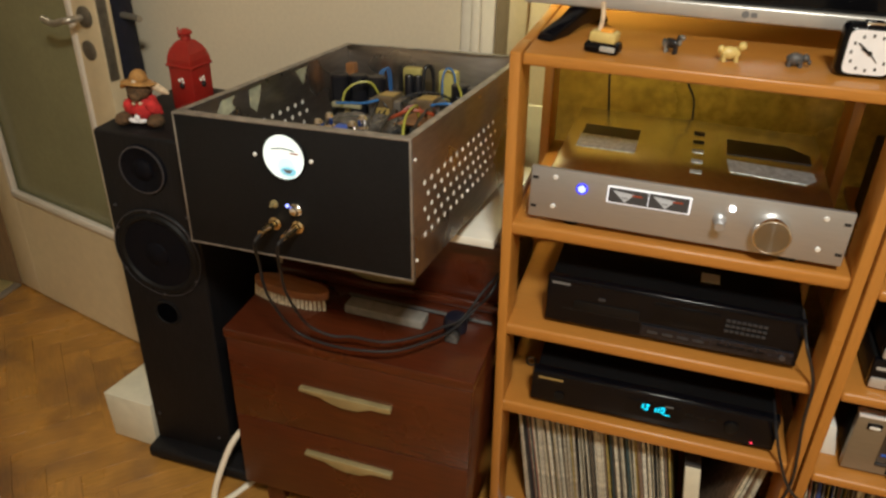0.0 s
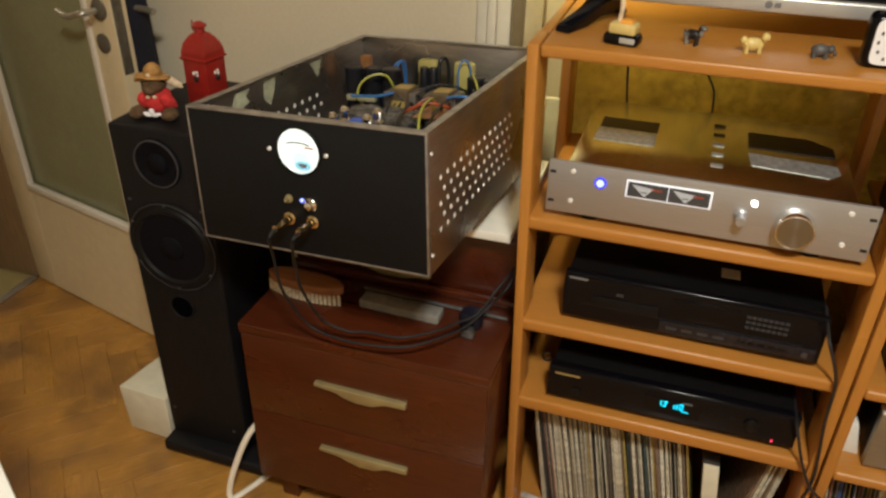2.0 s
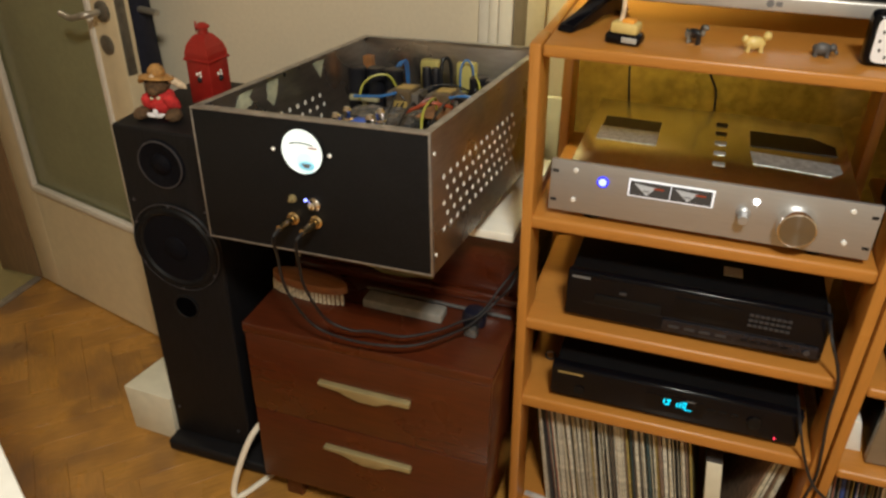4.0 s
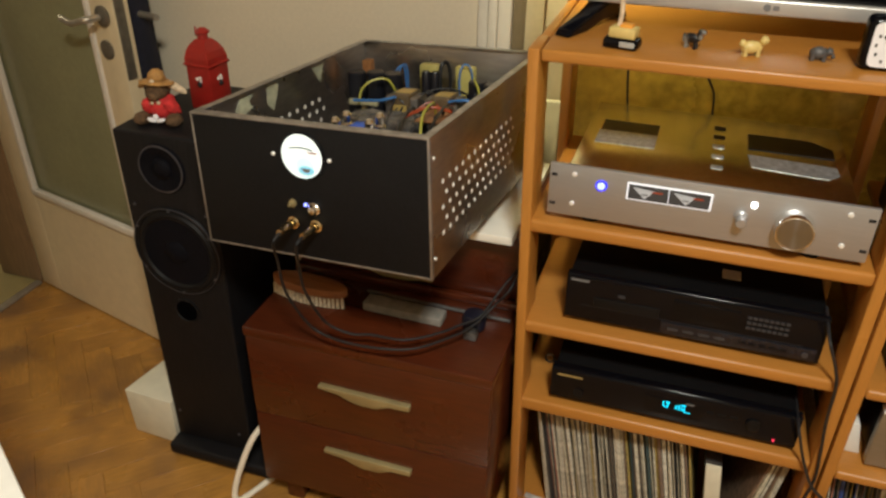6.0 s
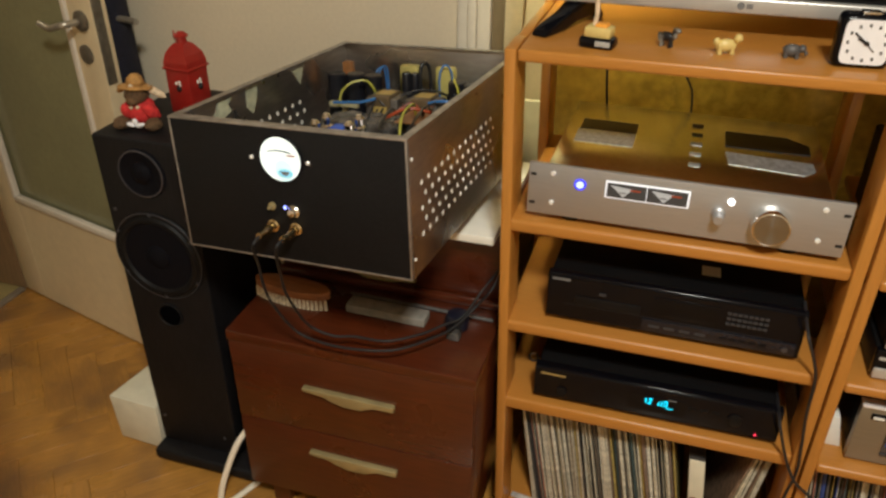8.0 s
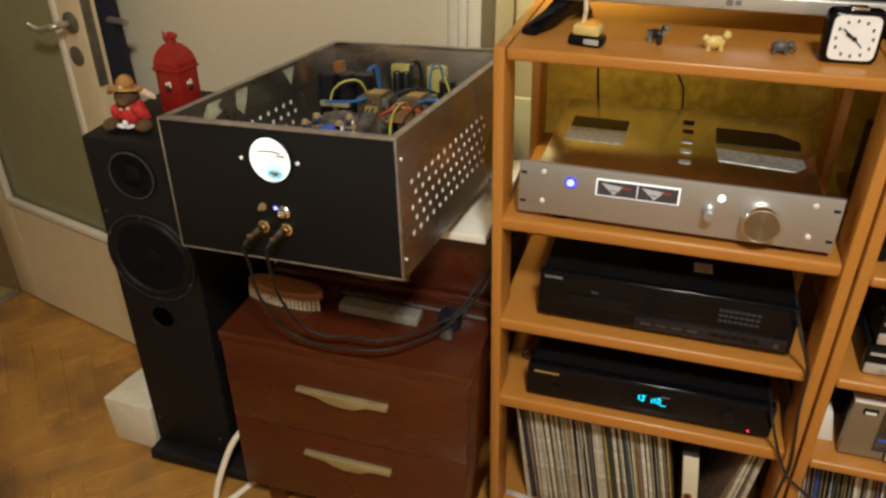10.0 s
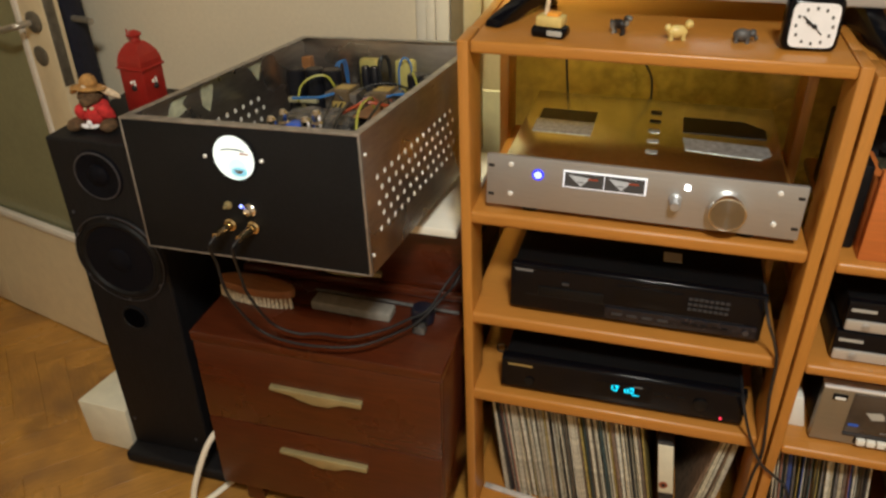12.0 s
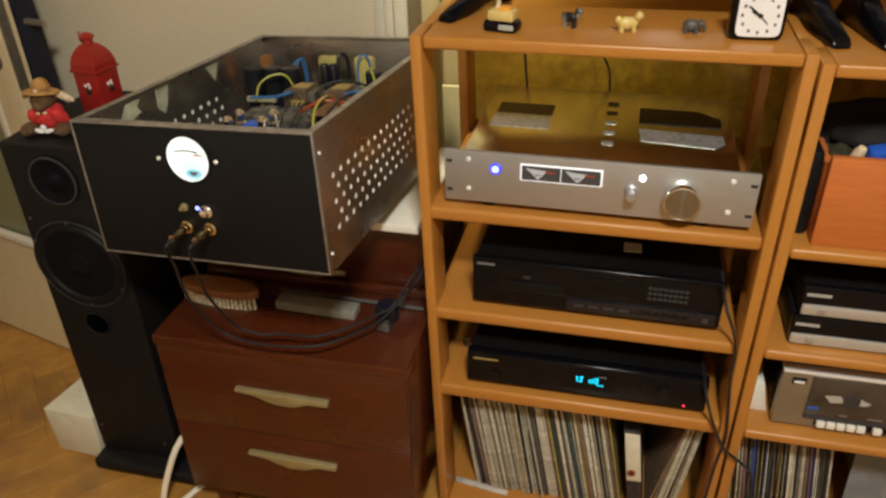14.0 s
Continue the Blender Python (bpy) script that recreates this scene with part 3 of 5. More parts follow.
# ---- preamplifier ----
def preamp():
    p = thing("preamplifier", "silver aluminium preamplifier with a large round volume knob", "amplifier", pose(0.0, 0.016, 0.757, 0, 0, -0.8))
    b, t = 0.008, 0.0975
    part("faceplate", bm_box(0, 0.482, 0, 0.008, b, t, 0.0015), ALU, p, "brushed silver faceplate")
    part("case", bm_box(0.028, 0.454, 0.008, 0.33, b + 0.004, t - 0.006, 0.002), LID, p, "dark grey metal case reflecting the gold wall")
    for x in (0.07, 0.41):
        for y in (0.03, 0.27):
            part("foot", bm_turn([(0.016, -0.0045), (0.018, 0.0), (0.018, b + 0.005)], 20, (x, y, 0)), RUBBER, p)
    top = t - 0.006
    part("vent", bm_box(0.052, 0.15, 0.185, 0.235, top - 0.001, top + 0.0012), LID_GLASS, p)
    part("vent", bm_box(0.050, 0.15, 0.125, 0.184, top - 0.001, top + 0.0012), LID_LIGHT, p)
    part("vent", bm_prism([(0.30, 0.25), (0.40, 0.25), (0.435, 0.22), (0.435, 0.18), (0.30, 0.18)], top - 0.001, top + 0.0012), LID_GLASS, p)
    part("vent", bm_prism([(0.30, 0.155), (0.435, 0.145), (0.437, 0.115), (0.42, 0.095), (0.305, 0.105)], top - 0.001, top + 0.0012), LID_LIGHT, p)
    for k in range(5):
        part("slot", bm_box(0.243, 0.262, 0.078 + k * 0.0445, 0.092 + k * 0.0445, top - 0.001, top + 0.0014, 0.001), LID_LIGHT if k < 3 else LID_GLASS, p)
    for x, z in ((0.04, 0.083), (0.04, 0.031), (0.444, 0.083), (0.444, 0.031)):
        part("screw", bm_turn([(0.0042, 0), (0.0042, 0.0015), (0.003, 0.003)], 16, (x, 0, z), "Y"), SCREW, p)
    for x, z in ((0.008, 0.078), (0.008, 0.027), (0.474, 0.078), (0.474, 0.027)):
        part("rack_slot", bm_box(x - 0.005, x + 0.005, -0.0006, 0.002, z - 0.0028, z + 0.0028, 0.001), DARK, p)
    button = part("power_button", bm_turn([(0.0062, 0), (0.0062, 0.003), (0.005, 0.004)], 24, (0.084, 0, 0.07), "Y"), LED_BLUE, p, "glowing blue power button")
    part("button_ring", bm_turn([(0.0095, 0), (0.0095, 0.002), (0.007, 0.0025)], 24, (0.084, 0, 0.07), "Y"), BLUE_HALO, p)
    vu = part("meter_window", bm_box(0.124, 0.253, -0.0015, 0.002, 0.054, 0.0835, 0.001), VU_FRAME, p, "lit white frame of the level meters")
    for k in (0, 1):
        x = 0.1268 + k * 0.0622
        part("meter_scale", bm_box(x, x + 0.061, -0.0023, -0.0012, 0.0566, 0.0809), VU_FACE, vu)
        part("meter_cone", bm_prism([(x + 0.006, 0.077), (x + 0.040, 0.074), (x + 0.026, 0.0585)], -0.0030, -0.0022, "Y"), VU_CONE, vu)
        part("red_zone", bm_box(x + 0.036, x + 0.052, -0.0031, -0.0022, 0.071, 0.0735), WIRE_RED, vu)
        part("caption", bm_box(x + 0.02, x + 0.03, -0.0038, -0.0035, 0.0655, 0.0675), PRINT_GREY, vu)
    part("selector_knob", bm_turn([(0.0105, 0), (0.0105, 0.004), (0.008, 0.006), (0.008, 0.024), (0.0068, 0.0255)], 28, (0.298, 0, 0.053), "Y"), ALU, p, "small silver selector knob")
    part("indicator", bm_turn([(0.0045, 0), (0.0045, 0.003)], 16, (0.313, 0, 0.076), "Y"), LED_WHITE, p, "white lit indicator")
    knob = part("volume_knob", bm_turn([(0.0285, 0), (0.0285, 0.022), (0.027, 0.0245), (0.0255, 0.025), (0.0250, 0.0243), (0.012, 0.0243)], 56, (0.374, 0, 0.050), "Y"), CHROME, p, "large spun silver volume knob")
    part("knob_face", bm_turn([(0.0245, 0.0238), (0.0245, 0.0249), (0.001, 0.0251)], 48, (0.374, 0, 0.050), "Y"), SPUN, knob)
    return p


SPUN = material("spun_aluminium", (0.28, 0.285, 0.28), 0.20, 0.9, grain=0.04, scale=30)
SPUN.node_tree.nodes["Principled BSDF"].inputs["Anisotropic"].default_value = 0.95
SPUN.node_tree.nodes["Principled BSDF"].inputs["Anisotropic Rotation"].default_value = 0.25
tangent = SPUN.node_tree.nodes.new("ShaderNodeTangent")
tangent.direction_type, tangent.axis = "RADIAL", "Y"
SPUN.node_tree.links.new(tangent.outputs[0], SPUN.node_tree.nodes["Principled BSDF"].inputs["Tangent"])
preamp()


# ---- players on the shelves ----
def cd_player():
    p = thing("cd_player", "black compact disc player with rounded front", "disc player", pose(0.0445, 0.022, 0.546, 0, 0, -0.4) @ Matrix.Diagonal((0.985, 1, 0.955, 1)))
    part("case", bm_box(0.004, 0.426, 0.018, 0.285, 0.012, 0.104, 0.003), BLACK_SATIN, p)
    part("front", bm_box(0, 0.43, 0.004, 0.02, 0.012, 0.108, 0.004, 3), BLACK_GLOSS, p)
    part("top_strip", bm_box(0.003, 0.427, 0.0015, 0.006, 0.100, 0.104, 0.001), BLACK_GLOSS, p)
    part("disc_tray", bm_box(0.05, 0.165, 0.0012, 0.006, 0.048, 0.066, 0.001), BLACK_SATIN, p)
    part("display", bm_box(0.185, 0.295, 0.0018, 0.006, 0.052, 0.092, 0.001), SCREEN, p)
    part("lower_band", bm_box(0.17, 0.422, 0.0005, 0.006, 0.018, 0.043, 0.002), BAND_GLOSS, p, "glossy dark control band")
    for k in range(4):
        part("band_key", bm_box(0.182 + k * 0.026, 0.200 + k * 0.026, -0.0004, 0.002, 0.027, 0.0325, 0.0008), KEY_GREY, p)
    for r in range(3):
        for c in range(8):
            part("key", bm_box(0.306 + c * 0.0085, 0.3125 + c * 0.0085, 0.0008, 0.006, 0.060 + r * 0.0105, 0.0645 + r * 0.0105, 0.0006), KEY_GREY, p)
    for c in range(5):
        part("transport_key", bm_box(0.30 + c * 0.016, 0.312 + c * 0.016, -0.0006, 0.006, 0.028, 0.034, 0.001), BLACK_GLOSS, p)
    part("power_key", bm_turn([(0.005, 0), (0.005, 0.006)], 20, (0.405, 0.004, 0.030), "Y"), RING, p)
    part("front_groove", bm_box(0.03, 0.40, 0.0032, 0.0045, 0.0445, 0.0455), DARK, p)
    part("tray_mark", bm_box(0.092, 0.104, 0.0008, 0.003, 0.075, 0.080), KEY_GREY, p)
    part("maker_plate", bm_box(0.008, 0.040, 0.003, 0.0043, 0.094, 0.0985), PRINT_GREY, p, "grey maker's mark without letters")
    for x in (0.05, 0.38):
        for y in (0.04, 0.24):
            part("foot", bm_turn([(0.014, 0), (0.016, 0.013)], 18, (x, y, 0)), RUBBER, p)
    return p


def dvd_player():
    p = thing("tuner_player", "flat black player with a cyan lit display", "disc player", pose(0.0365, 0.013, 0.3665, 0, 0, 0) @ Matrix.Diagonal((1, 1, 1.08, 1)))
    part("case", bm_box(0.005, 0.430, 0.014, 0.32, 0.010, 0.074, 0.003), BLACK_SATIN, p)
    part("front", bm_prism([(0.001, 0.012), (0.0, 0.0715), (0.0035, 0.0755), (0.02, 0.076), (0.02, 0.010)], 0.0, 0.435, "X", 0.0012), BLACK_GLOSS, p)
    part("gold_mark", bm_box(0.012, 0.058, -0.0012, 0.002, 0.0615, 0.0645), PRINT_GOLD, p, "thin gold maker's mark")
    part("display", bm_box(0.175, 0.275, -0.0008, 0.004, 0.026, 0.058), SCREEN, p)
    for x0, x1, z0, z1 in ((0.178, 0.181, 0.043, 0.053), (0.182, 0.189, 0.041, 0.044), (0.184, 0.191, 0.050, 0.0535), (0.186, 0.189, 0.041, 0.053), (0.201, 0.204, 0.041, 0.049),
                           (0.206, 0.209, 0.041, 0.051), (0.211, 0.218, 0.0505, 0.0535), (0.211, 0.213, 0.041, 0.053), (0.2155, 0.218, 0.041, 0.053), (0.211, 0.218, 0.041, 0.0435), (0.216, 0.228, 0.0375, 0.0393)):
        part("lit_segment", bm_box(x0 + 0.026, x1 + 0.026, -0.0015, -0.0006, z0, z1), VFD, p)
    part("dim_print", bm_box(0.243, 0.258, -0.0016, 0.002, 0.0555, 0.0575), PRINT_GREY, p)
    for x in (0.28, 0.30, 0.32):
        part("key", bm_box(x, x + 0.013, -0.0014, 0.003, 0.046, 0.051, 0.001), BLACK_SATIN, p)
    part("disc_key", bm_turn([(0.012, 0), (0.012, 0.003), (0.010, 0.004)], 24, (0.36, 0.0, 0.042), "Y"), BLACK_SATIN, p)
    part("standby_light", bm_turn([(0.0021, 0), (0.0021, 0.0015)], 12, (0.398, -0.0005, 0.020), "Y"), LED_RED, p, "red standby light")
    part("dial", bm_turn([(0.009, 0), (0.009, 0.002)], 20, (0.053, 0, 0.030), "Y"), BLACK_SATIN, p)
    for x in (0.05, 0.38):
        for y in (0.04, 0.26):
            part("foot", bm_turn([(0.013, 0), (0.015, 0.011)], 18, (x, y, 0)), RUBBER, p)
    return p


cd_player()
dvd_player()
jack = thing("cable_jack", "small looped cable with a metal jack beside the player", "cable")
part("loop", bm_tube([(0.0155 + 0.009 * math.cos(a), 0.125, 0.3775 + 0.010 * math.sin(a)) for a in [math.pi * 2 * k / 12 for k in range(13)]], 0.0022, 8, 3), CORD_BLACK, jack)
part("jack_tip", bm_tube([(0.0105, 0.121, 0.386), (0.0155, 0.119, 0.391), (0.021, 0.118, 0.392)], 0.0022, 8, 3), NICKEL, jack, "metal jack tip")
single("paper_label", bm_box(0.300, 0.331, 0.100, 0.130, 0.6456, 0.6468), CARDBOARD, "small white paper slip on the disc player", "paper")


def stacked_player(name, label, x, y, z, w, d, h):
    p = thing(name, label, "disc player", pose(x, y, z))
    part("case", bm_box(0, w, 0.012, d, 0.004, h, 0.003), BLACK_SATIN, p)
    part("front", bm_box(0, w, 0, 0.013, 0.004, h, 0.003), BLACK_GLOSS, p)
    strip = part("silver_strip", bm_box(0.002, w - 0.002, -0.004, 0.002, 0.004, 0.024, 0.003), SILVER_PLASTIC, p, "silver control strip")
    part("button", bm_turn([(0.0065, 0), (0.0065, 0.002), (0.004, 0.003)], 20, (0.032, -0.004, 0.014), "Y"), ALU, strip)
    part("maker_plate", bm_box(0.006, 0.043, -0.0008, 0.001, h - 0.019, h - 0.0135), PRINT_PALE, p, "pale maker's mark without letters")
    for fx in (0.03, w - 0.03):
        for fy in (0.04, d - 0.05):
            part("foot", bm_turn([(0.012, 0), (0.014, 0.005)], 14, (fx, fy, 0)), RUBBER, p)
    return p


stacked_player("receiver_lower", "flat black player with a silver lower strip", 0.580, 0.03, 0.5415, 0.43, 0.30, 0.058)
stacked_player("receiver_upper", "second black player with a silver strip on top", 0.586, 0.032, 0.5995, 0.43, 0.27, 0.058)


def cassette_deck():
    p = thing("cassette_deck", "warm grey metal cassette deck with a smoked window", "cassette deck", pose(0.588, 0.03, 0.3585))
    W, Hh = 0.43, 0.127
    part("case", bm_box(0.006, W - 0.006, 0.016, 0.26, 0.008, Hh - 0.004, 0.003), BLACK_SATIN, p)
    part("front", bm_box(0, W, 0, 0.017, 0.006, Hh, 0.002), BRONZE_FACE, p)
    part("top_edge", bm_box(0, W, -0.002, 0.02, Hh - 0.004, Hh + 0.001, 0.001), BRIGHT_EDGE, p, "bright silver top edge")
    win = part("cassette_window", bm_box(0.049, 0.27, -0.003, 0.002, 0.034, Hh - 0.007, 0.002), SMOKED, p, "smoked cassette window")
    part("window_sill", bm_box(0.049, 0.27, -0.004, 0.002, 0.027, 0.0335, 0.001), KEY_GREY, win)
    for x in (0.118, 0.188):
        part("reel", bm_turn([(0.014, 0), (0.014, 0.0012), (0.006, 0.002)], 24, (x, -0.003, 0.078), "Y"), KEY_GREY, win)
    part("tape_label", bm_prism([(0.074, 0.083), (0.098, 0.086), (0.104, 0.080), (0.132, 0.084), (0.150, 0.076), (0.140, 0.070), (0.112, 0.073), (0.086, 0.069)], -0.0036, -0.0026, "Y"), PRINT_PALE, win, "pale worn tape label")
    part("badge", bm_box(0.053, 0.069, -0.004, -0.002, 0.050, 0.055), BLUE_PLASTIC, win, "small blue badge")
    for x0, x1 in ((0.105, 0.118), (0.150, 0.175)):
        part("dim_print", bm_box(x0, x1, -0.0036, -0.0026, 0.042, 0.0445), PRINT_GREY, win)
    part("eject_key", bm_box(0.017, 0.040, -0.003, 0.002, 0.101, 0.113, 0.001), BLACK_GLOSS, p)
    part("eject_cap", bm_box(0.020, 0.037, -0.006, -0.003, 0.104, 0.1085, 0.001), WHITE_PLASTIC, p)
    part("key_recess", bm_box(0.070, 0.215, -0.0012, 0.002, 0.010, 0.0262, 0.001), BLACK_SATIN, p)
    for k in range(6):
        x = 0.0735 + k * 0.0163 + (0.010 if k == 5 else 0)
        part("piano_key", bm_box(x, x + 0.0140, -0.009, 0.002, 0.013, 0.0255, 0.0015), WHITE_PLASTIC, p, "ivory plastic key")
    for x in (0.05, W - 0.05):
        for y in (0.04, 0.22):
            part("foot", bm_turn([(0.013, 0), (0.015, 0.009)], 16, (x, y, 0)), RUBBER, p)
    return p


cassette_deck()
single("small_box", bm_prism([(0.556, 0.359), (0.586, 0.359), (0.572, 0.424), (0.550, 0.426)], 0.06, 0.10, "Y", 0.002), WHITE_PLASTIC, "small white plastic box beside the cassette deck", "box")
wooden_box = thing("wooden_box", "open reddish wooden box full of cables", "box", pose(0.573, 0.02, 0.739))
# Black block added to darken the gap between upright and wooden box
single("black_case", bm_box(0.5445, 0.5705, 0.05, 0.30, 0.7395, 0.880, 0.005), RUBBER, "added black block darkening the gap beside the wooden box", "case")
part("front_board", bm_box(0, 0.36, 0, 0.014, 0, 0.146, 0.002), CABLE_BOX_WOOD, wooden_box)
part("back_board", bm_box(0, 0.36, 0.246, 0.26, 0, 0.125, 0.002), CABLE_BOX_WOOD, wooden_box)
part("side_board", bm_box(0, 0.014, 0.0145, 0.2455, 0, 0.125, 0.002), CABLE_BOX_WOOD, wooden_box)
part("side_board", bm_box(0.346, 0.36, 0.0145, 0.2455, 0, 0.125, 0.002), CABLE_BOX_WOOD, wooden_box)
part("bottom_board", bm_box(0.0145, 0.3455, 0.0145, 0.2455, 0.001, 0.01), CABLE_BOX_WOOD, wooden_box)
rng = random.Random(5)
for k in range(9):
    pts = [(0.61 + rng.random() * 0.26, 0.06 + rng.random() * 0.12, 0.79 + rng.random() * 0.085) for _ in range(6)]
    pts = [(0.66, 0.12, 0.755)] + pts
    single("coiled_cable", bm_tube(pts, 0.0045, 7, 6), CORD_BLACK if k % 3 else GREY_TOY, "loose cable coiled in the wooden box", "cable", "cables in the box")
single("blue_plug", bm_box(-0.020, 0.020, -0.013, 0.013, 0, 0.030, 0.006), BLUE_PLASTIC, "bright blue plastic connector on the cables", "connector", m=pose(0.648, 0.062, 0.862, 8, -6, 14))
single("pale_plug", bm_turn([(0.004, 0), (0.0085, 0.002), (0.0085, 0.020), (0.006, 0.026)], 16), PLUSH_CREAM, "beige cable plug on the loose cables", "plug", m=pose(0.612, 0.062, 0.866, 20, 14, 0))
bag = bm_blob((0.745, 0.175, 0.862), (0.180, 0.085, 0.062), rough=0.22, seg=40)
for v in bag.verts:
    v.co += Vector((0.006, 0.006, 0.008)) * noise.noise(v.co * 28)
single("black_bag", bag, BAG_BLACK, "crumpled black bag lying on the cables in the box", "bag")
rag = bm_blob((0.606, 0.100, 0.848), (0.028, 0.042, 0.020), rough=0.35, seg=24, rot=(0, 20, 0))
single("olive_pouch", rag, OLIVE, "small olive cloth pouch tucked into the wooden box", "pouch")


# ---- records ----
rng = random.Random(11)


def record_row(x, end, z, group, lean0, lean1, y=0.060, mat=None):
    first, start = None, x
    n = 0
    while x < end:
        w = rng.choice((0.0016, 0.0024, 0.0034, 0.0028, 0.0042, 0.002, 0.0068, 0.005))
        if first is None:
            first = single("record_sleeve", bm_box(-0.002, 0.002, 0, 0.313, 0, 0.31, 0.0008, 1), mat or SLEEVES, "worn cardboard record sleeve standing upright on the shelf", "record", group)
            ob = first
        else:
            ob = copy_thing(first, Matrix.Identity(4))
        u = (x - start) / (end - start)
        ob.matrix_world = pose(x, y + rng.random() * 0.014, z + 0.001, 0, lean0 + (lean1 - lean0) * u + rng.uniform(-0.8, 0.8), 0) @ Matrix.Diagonal((w / 0.004, 1, 0.93 + 0.055 * rng.random(), 1))
        x += w + rng.choice((0.0002, 0.0005, 0.0012, 0.0022))
        n += 1
    return n


record_row(0.048, 0.358, 0.027, "records in the first rack", -9, -11.5)
record_row(0.406, 0.462, 0.027, "leaning records in the first rack", 11, 6, mat=PALE_SLEEVES)
record_row(0.565, 0.755, 0.027, "records in the second rack", -6.5, -8)
cover = bm_box(0, 0.20, 0, 0.004, 0, 0.252, 0.0015)
single("grey_cover", cover, GREY_CARD, "plain grey record cover leaning beside the upright records", "record", m=pose(0.775, 0.085, 0.029, -7, 0, -4))
record_row(0.85, 0.93, 0.027, "leaning records in the second rack", 14, 18)
folder = thing("box_file", "dark box file with a white spine label between the records", "folder")
part("case", bm_prism([(0.372, 0.0275), (0.402, 0.0275), (0.371, 0.268), (0.340, 0.269)], 0.052, 0.29, "Y", 0.003), BINDER, folder)
part("spine_label", bm_prism([(0.3585, 0.134), (0.3875, 0.136), (0.3715, 0.262), (0.3425, 0.262)], 0.0495, 0.054, "Y", 0.001), CARDBOARD, folder, "white paper spine label")
part("finger_ring", bm_turn([(0.0045, 0), (0.0085, 0.0006), (0.0085, 0.002), (0.0045, 0.0026)], 24, (0.3655, 0.0495, 0.158), "Y", hollow=True), COPPER_RING, folder, "reddish metal finger ring")
part("finger_hole", bm_turn([(0.0046, 0.0008), (0.0046, 0.0014)], 18, (0.3655, 0.0495, 0.158), "Y"), DARK, folder)
bm = bm_box(0.0, 0.12, 0.012, 0.026, 0.0275, 0.034, 0.003)
single("plastic_strip", bm, STRIP_CLEAR, "clear plastic strip lying on the bottom shelf", "plastic strip", m=pose(-0.005, 0.052, 0.0, 0, 0, -8))


# ---- chest of drawers ----
def chest():
    c = thing("chest_of_drawers", "dark mahogany chest of drawers with brass pulls", "chest")
    x0, x1, y0, y1 = -0.541, -0.049, -0.104, 0.44
    part("top", bm_box(x0 - 0.002, x1 + 0.002, y0 - 0.0012, y1, 0.4618, 0.4842, 0.003), MAHOGANY, c)
    part("body", bm_box(x0, x1, y0 + 0.016, y1, 0.075, 0.4615, 0.003), MAHOGANY, c)
    for z0, z1, hz in ((0.2702, 0.4614, 0.384), (0.078, 0.2690, 0.216)):
        d = part("drawer", bm_box(x0 + 0.001, x1 - 0.001, y0, y0 + 0.0155, z0, z1, 0.003), MAHOGANY, c)
        xa, xb, y = -0.386, -0.200, y0
        pull = part("pull", bm_prism([(xa, hz + 0.005), (xb, hz + 0.003), (xb, hz - 0.009), (xb - 0.042, hz - 0.010), (xb - 0.066, hz - 0.021), (xb - 0.100, hz - 0.022), (xa + 0.062, hz - 0.016), (xa + 0.042, hz - 0.007), (xa, hz - 0.003)],
                                      y - 0.012, y + 0.001, "Y", 0.002), BRASS, d, "long dull brass drawer pull")
    for x in (x0 + 0.03, x1 - 0.07):
        for y in (y0 + 0.03, y1 - 0.07):
            part("leg", bm_box(x, x + 0.04, y, y + 0.04, 0, 0.0755, 0.004), MAHOGANY, c)
    return c


chest()
UP = 0.648
cab = thing("upper_cabinet", "low dark mahogany cabinet standing on the chest", "cabinet")
part("body", bm_box(-0.535, -0.055, 0.125, 0.43, 0.4845, UP - 0.016, 0.003), MAHOGANY, cab)
part("cornice", bm_box(-0.54, -0.051, 0.112, 0.435, UP - 0.0155, UP, 0.005), MAHOGANY, cab)
part("base_moulding", bm_box(-0.54, -0.051, 0.105, 0.1245, 0.4845, 0.503, 0.006), MAHOGANY, cab)
part("pull", bm_prism([(-0.400, 0.526), (-0.2335, 0.524), (-0.2335, 0.513), (-0.262, 0.512), (-0.292, 0.505), (-0.340, 0.506), (-0.372, 0.516), (-0.400, 0.519)], 0.113, 0.1255, "Y", 0.002), BRASS, cab, "long dull brass pull")
single("white_board", bm_box(-0.50, -0.068, 0.080, 0.43, UP + 0.0005, UP + 0.0175, 0.002), BOARD_WHITE, "white painted board under the metal amplifier", "board")


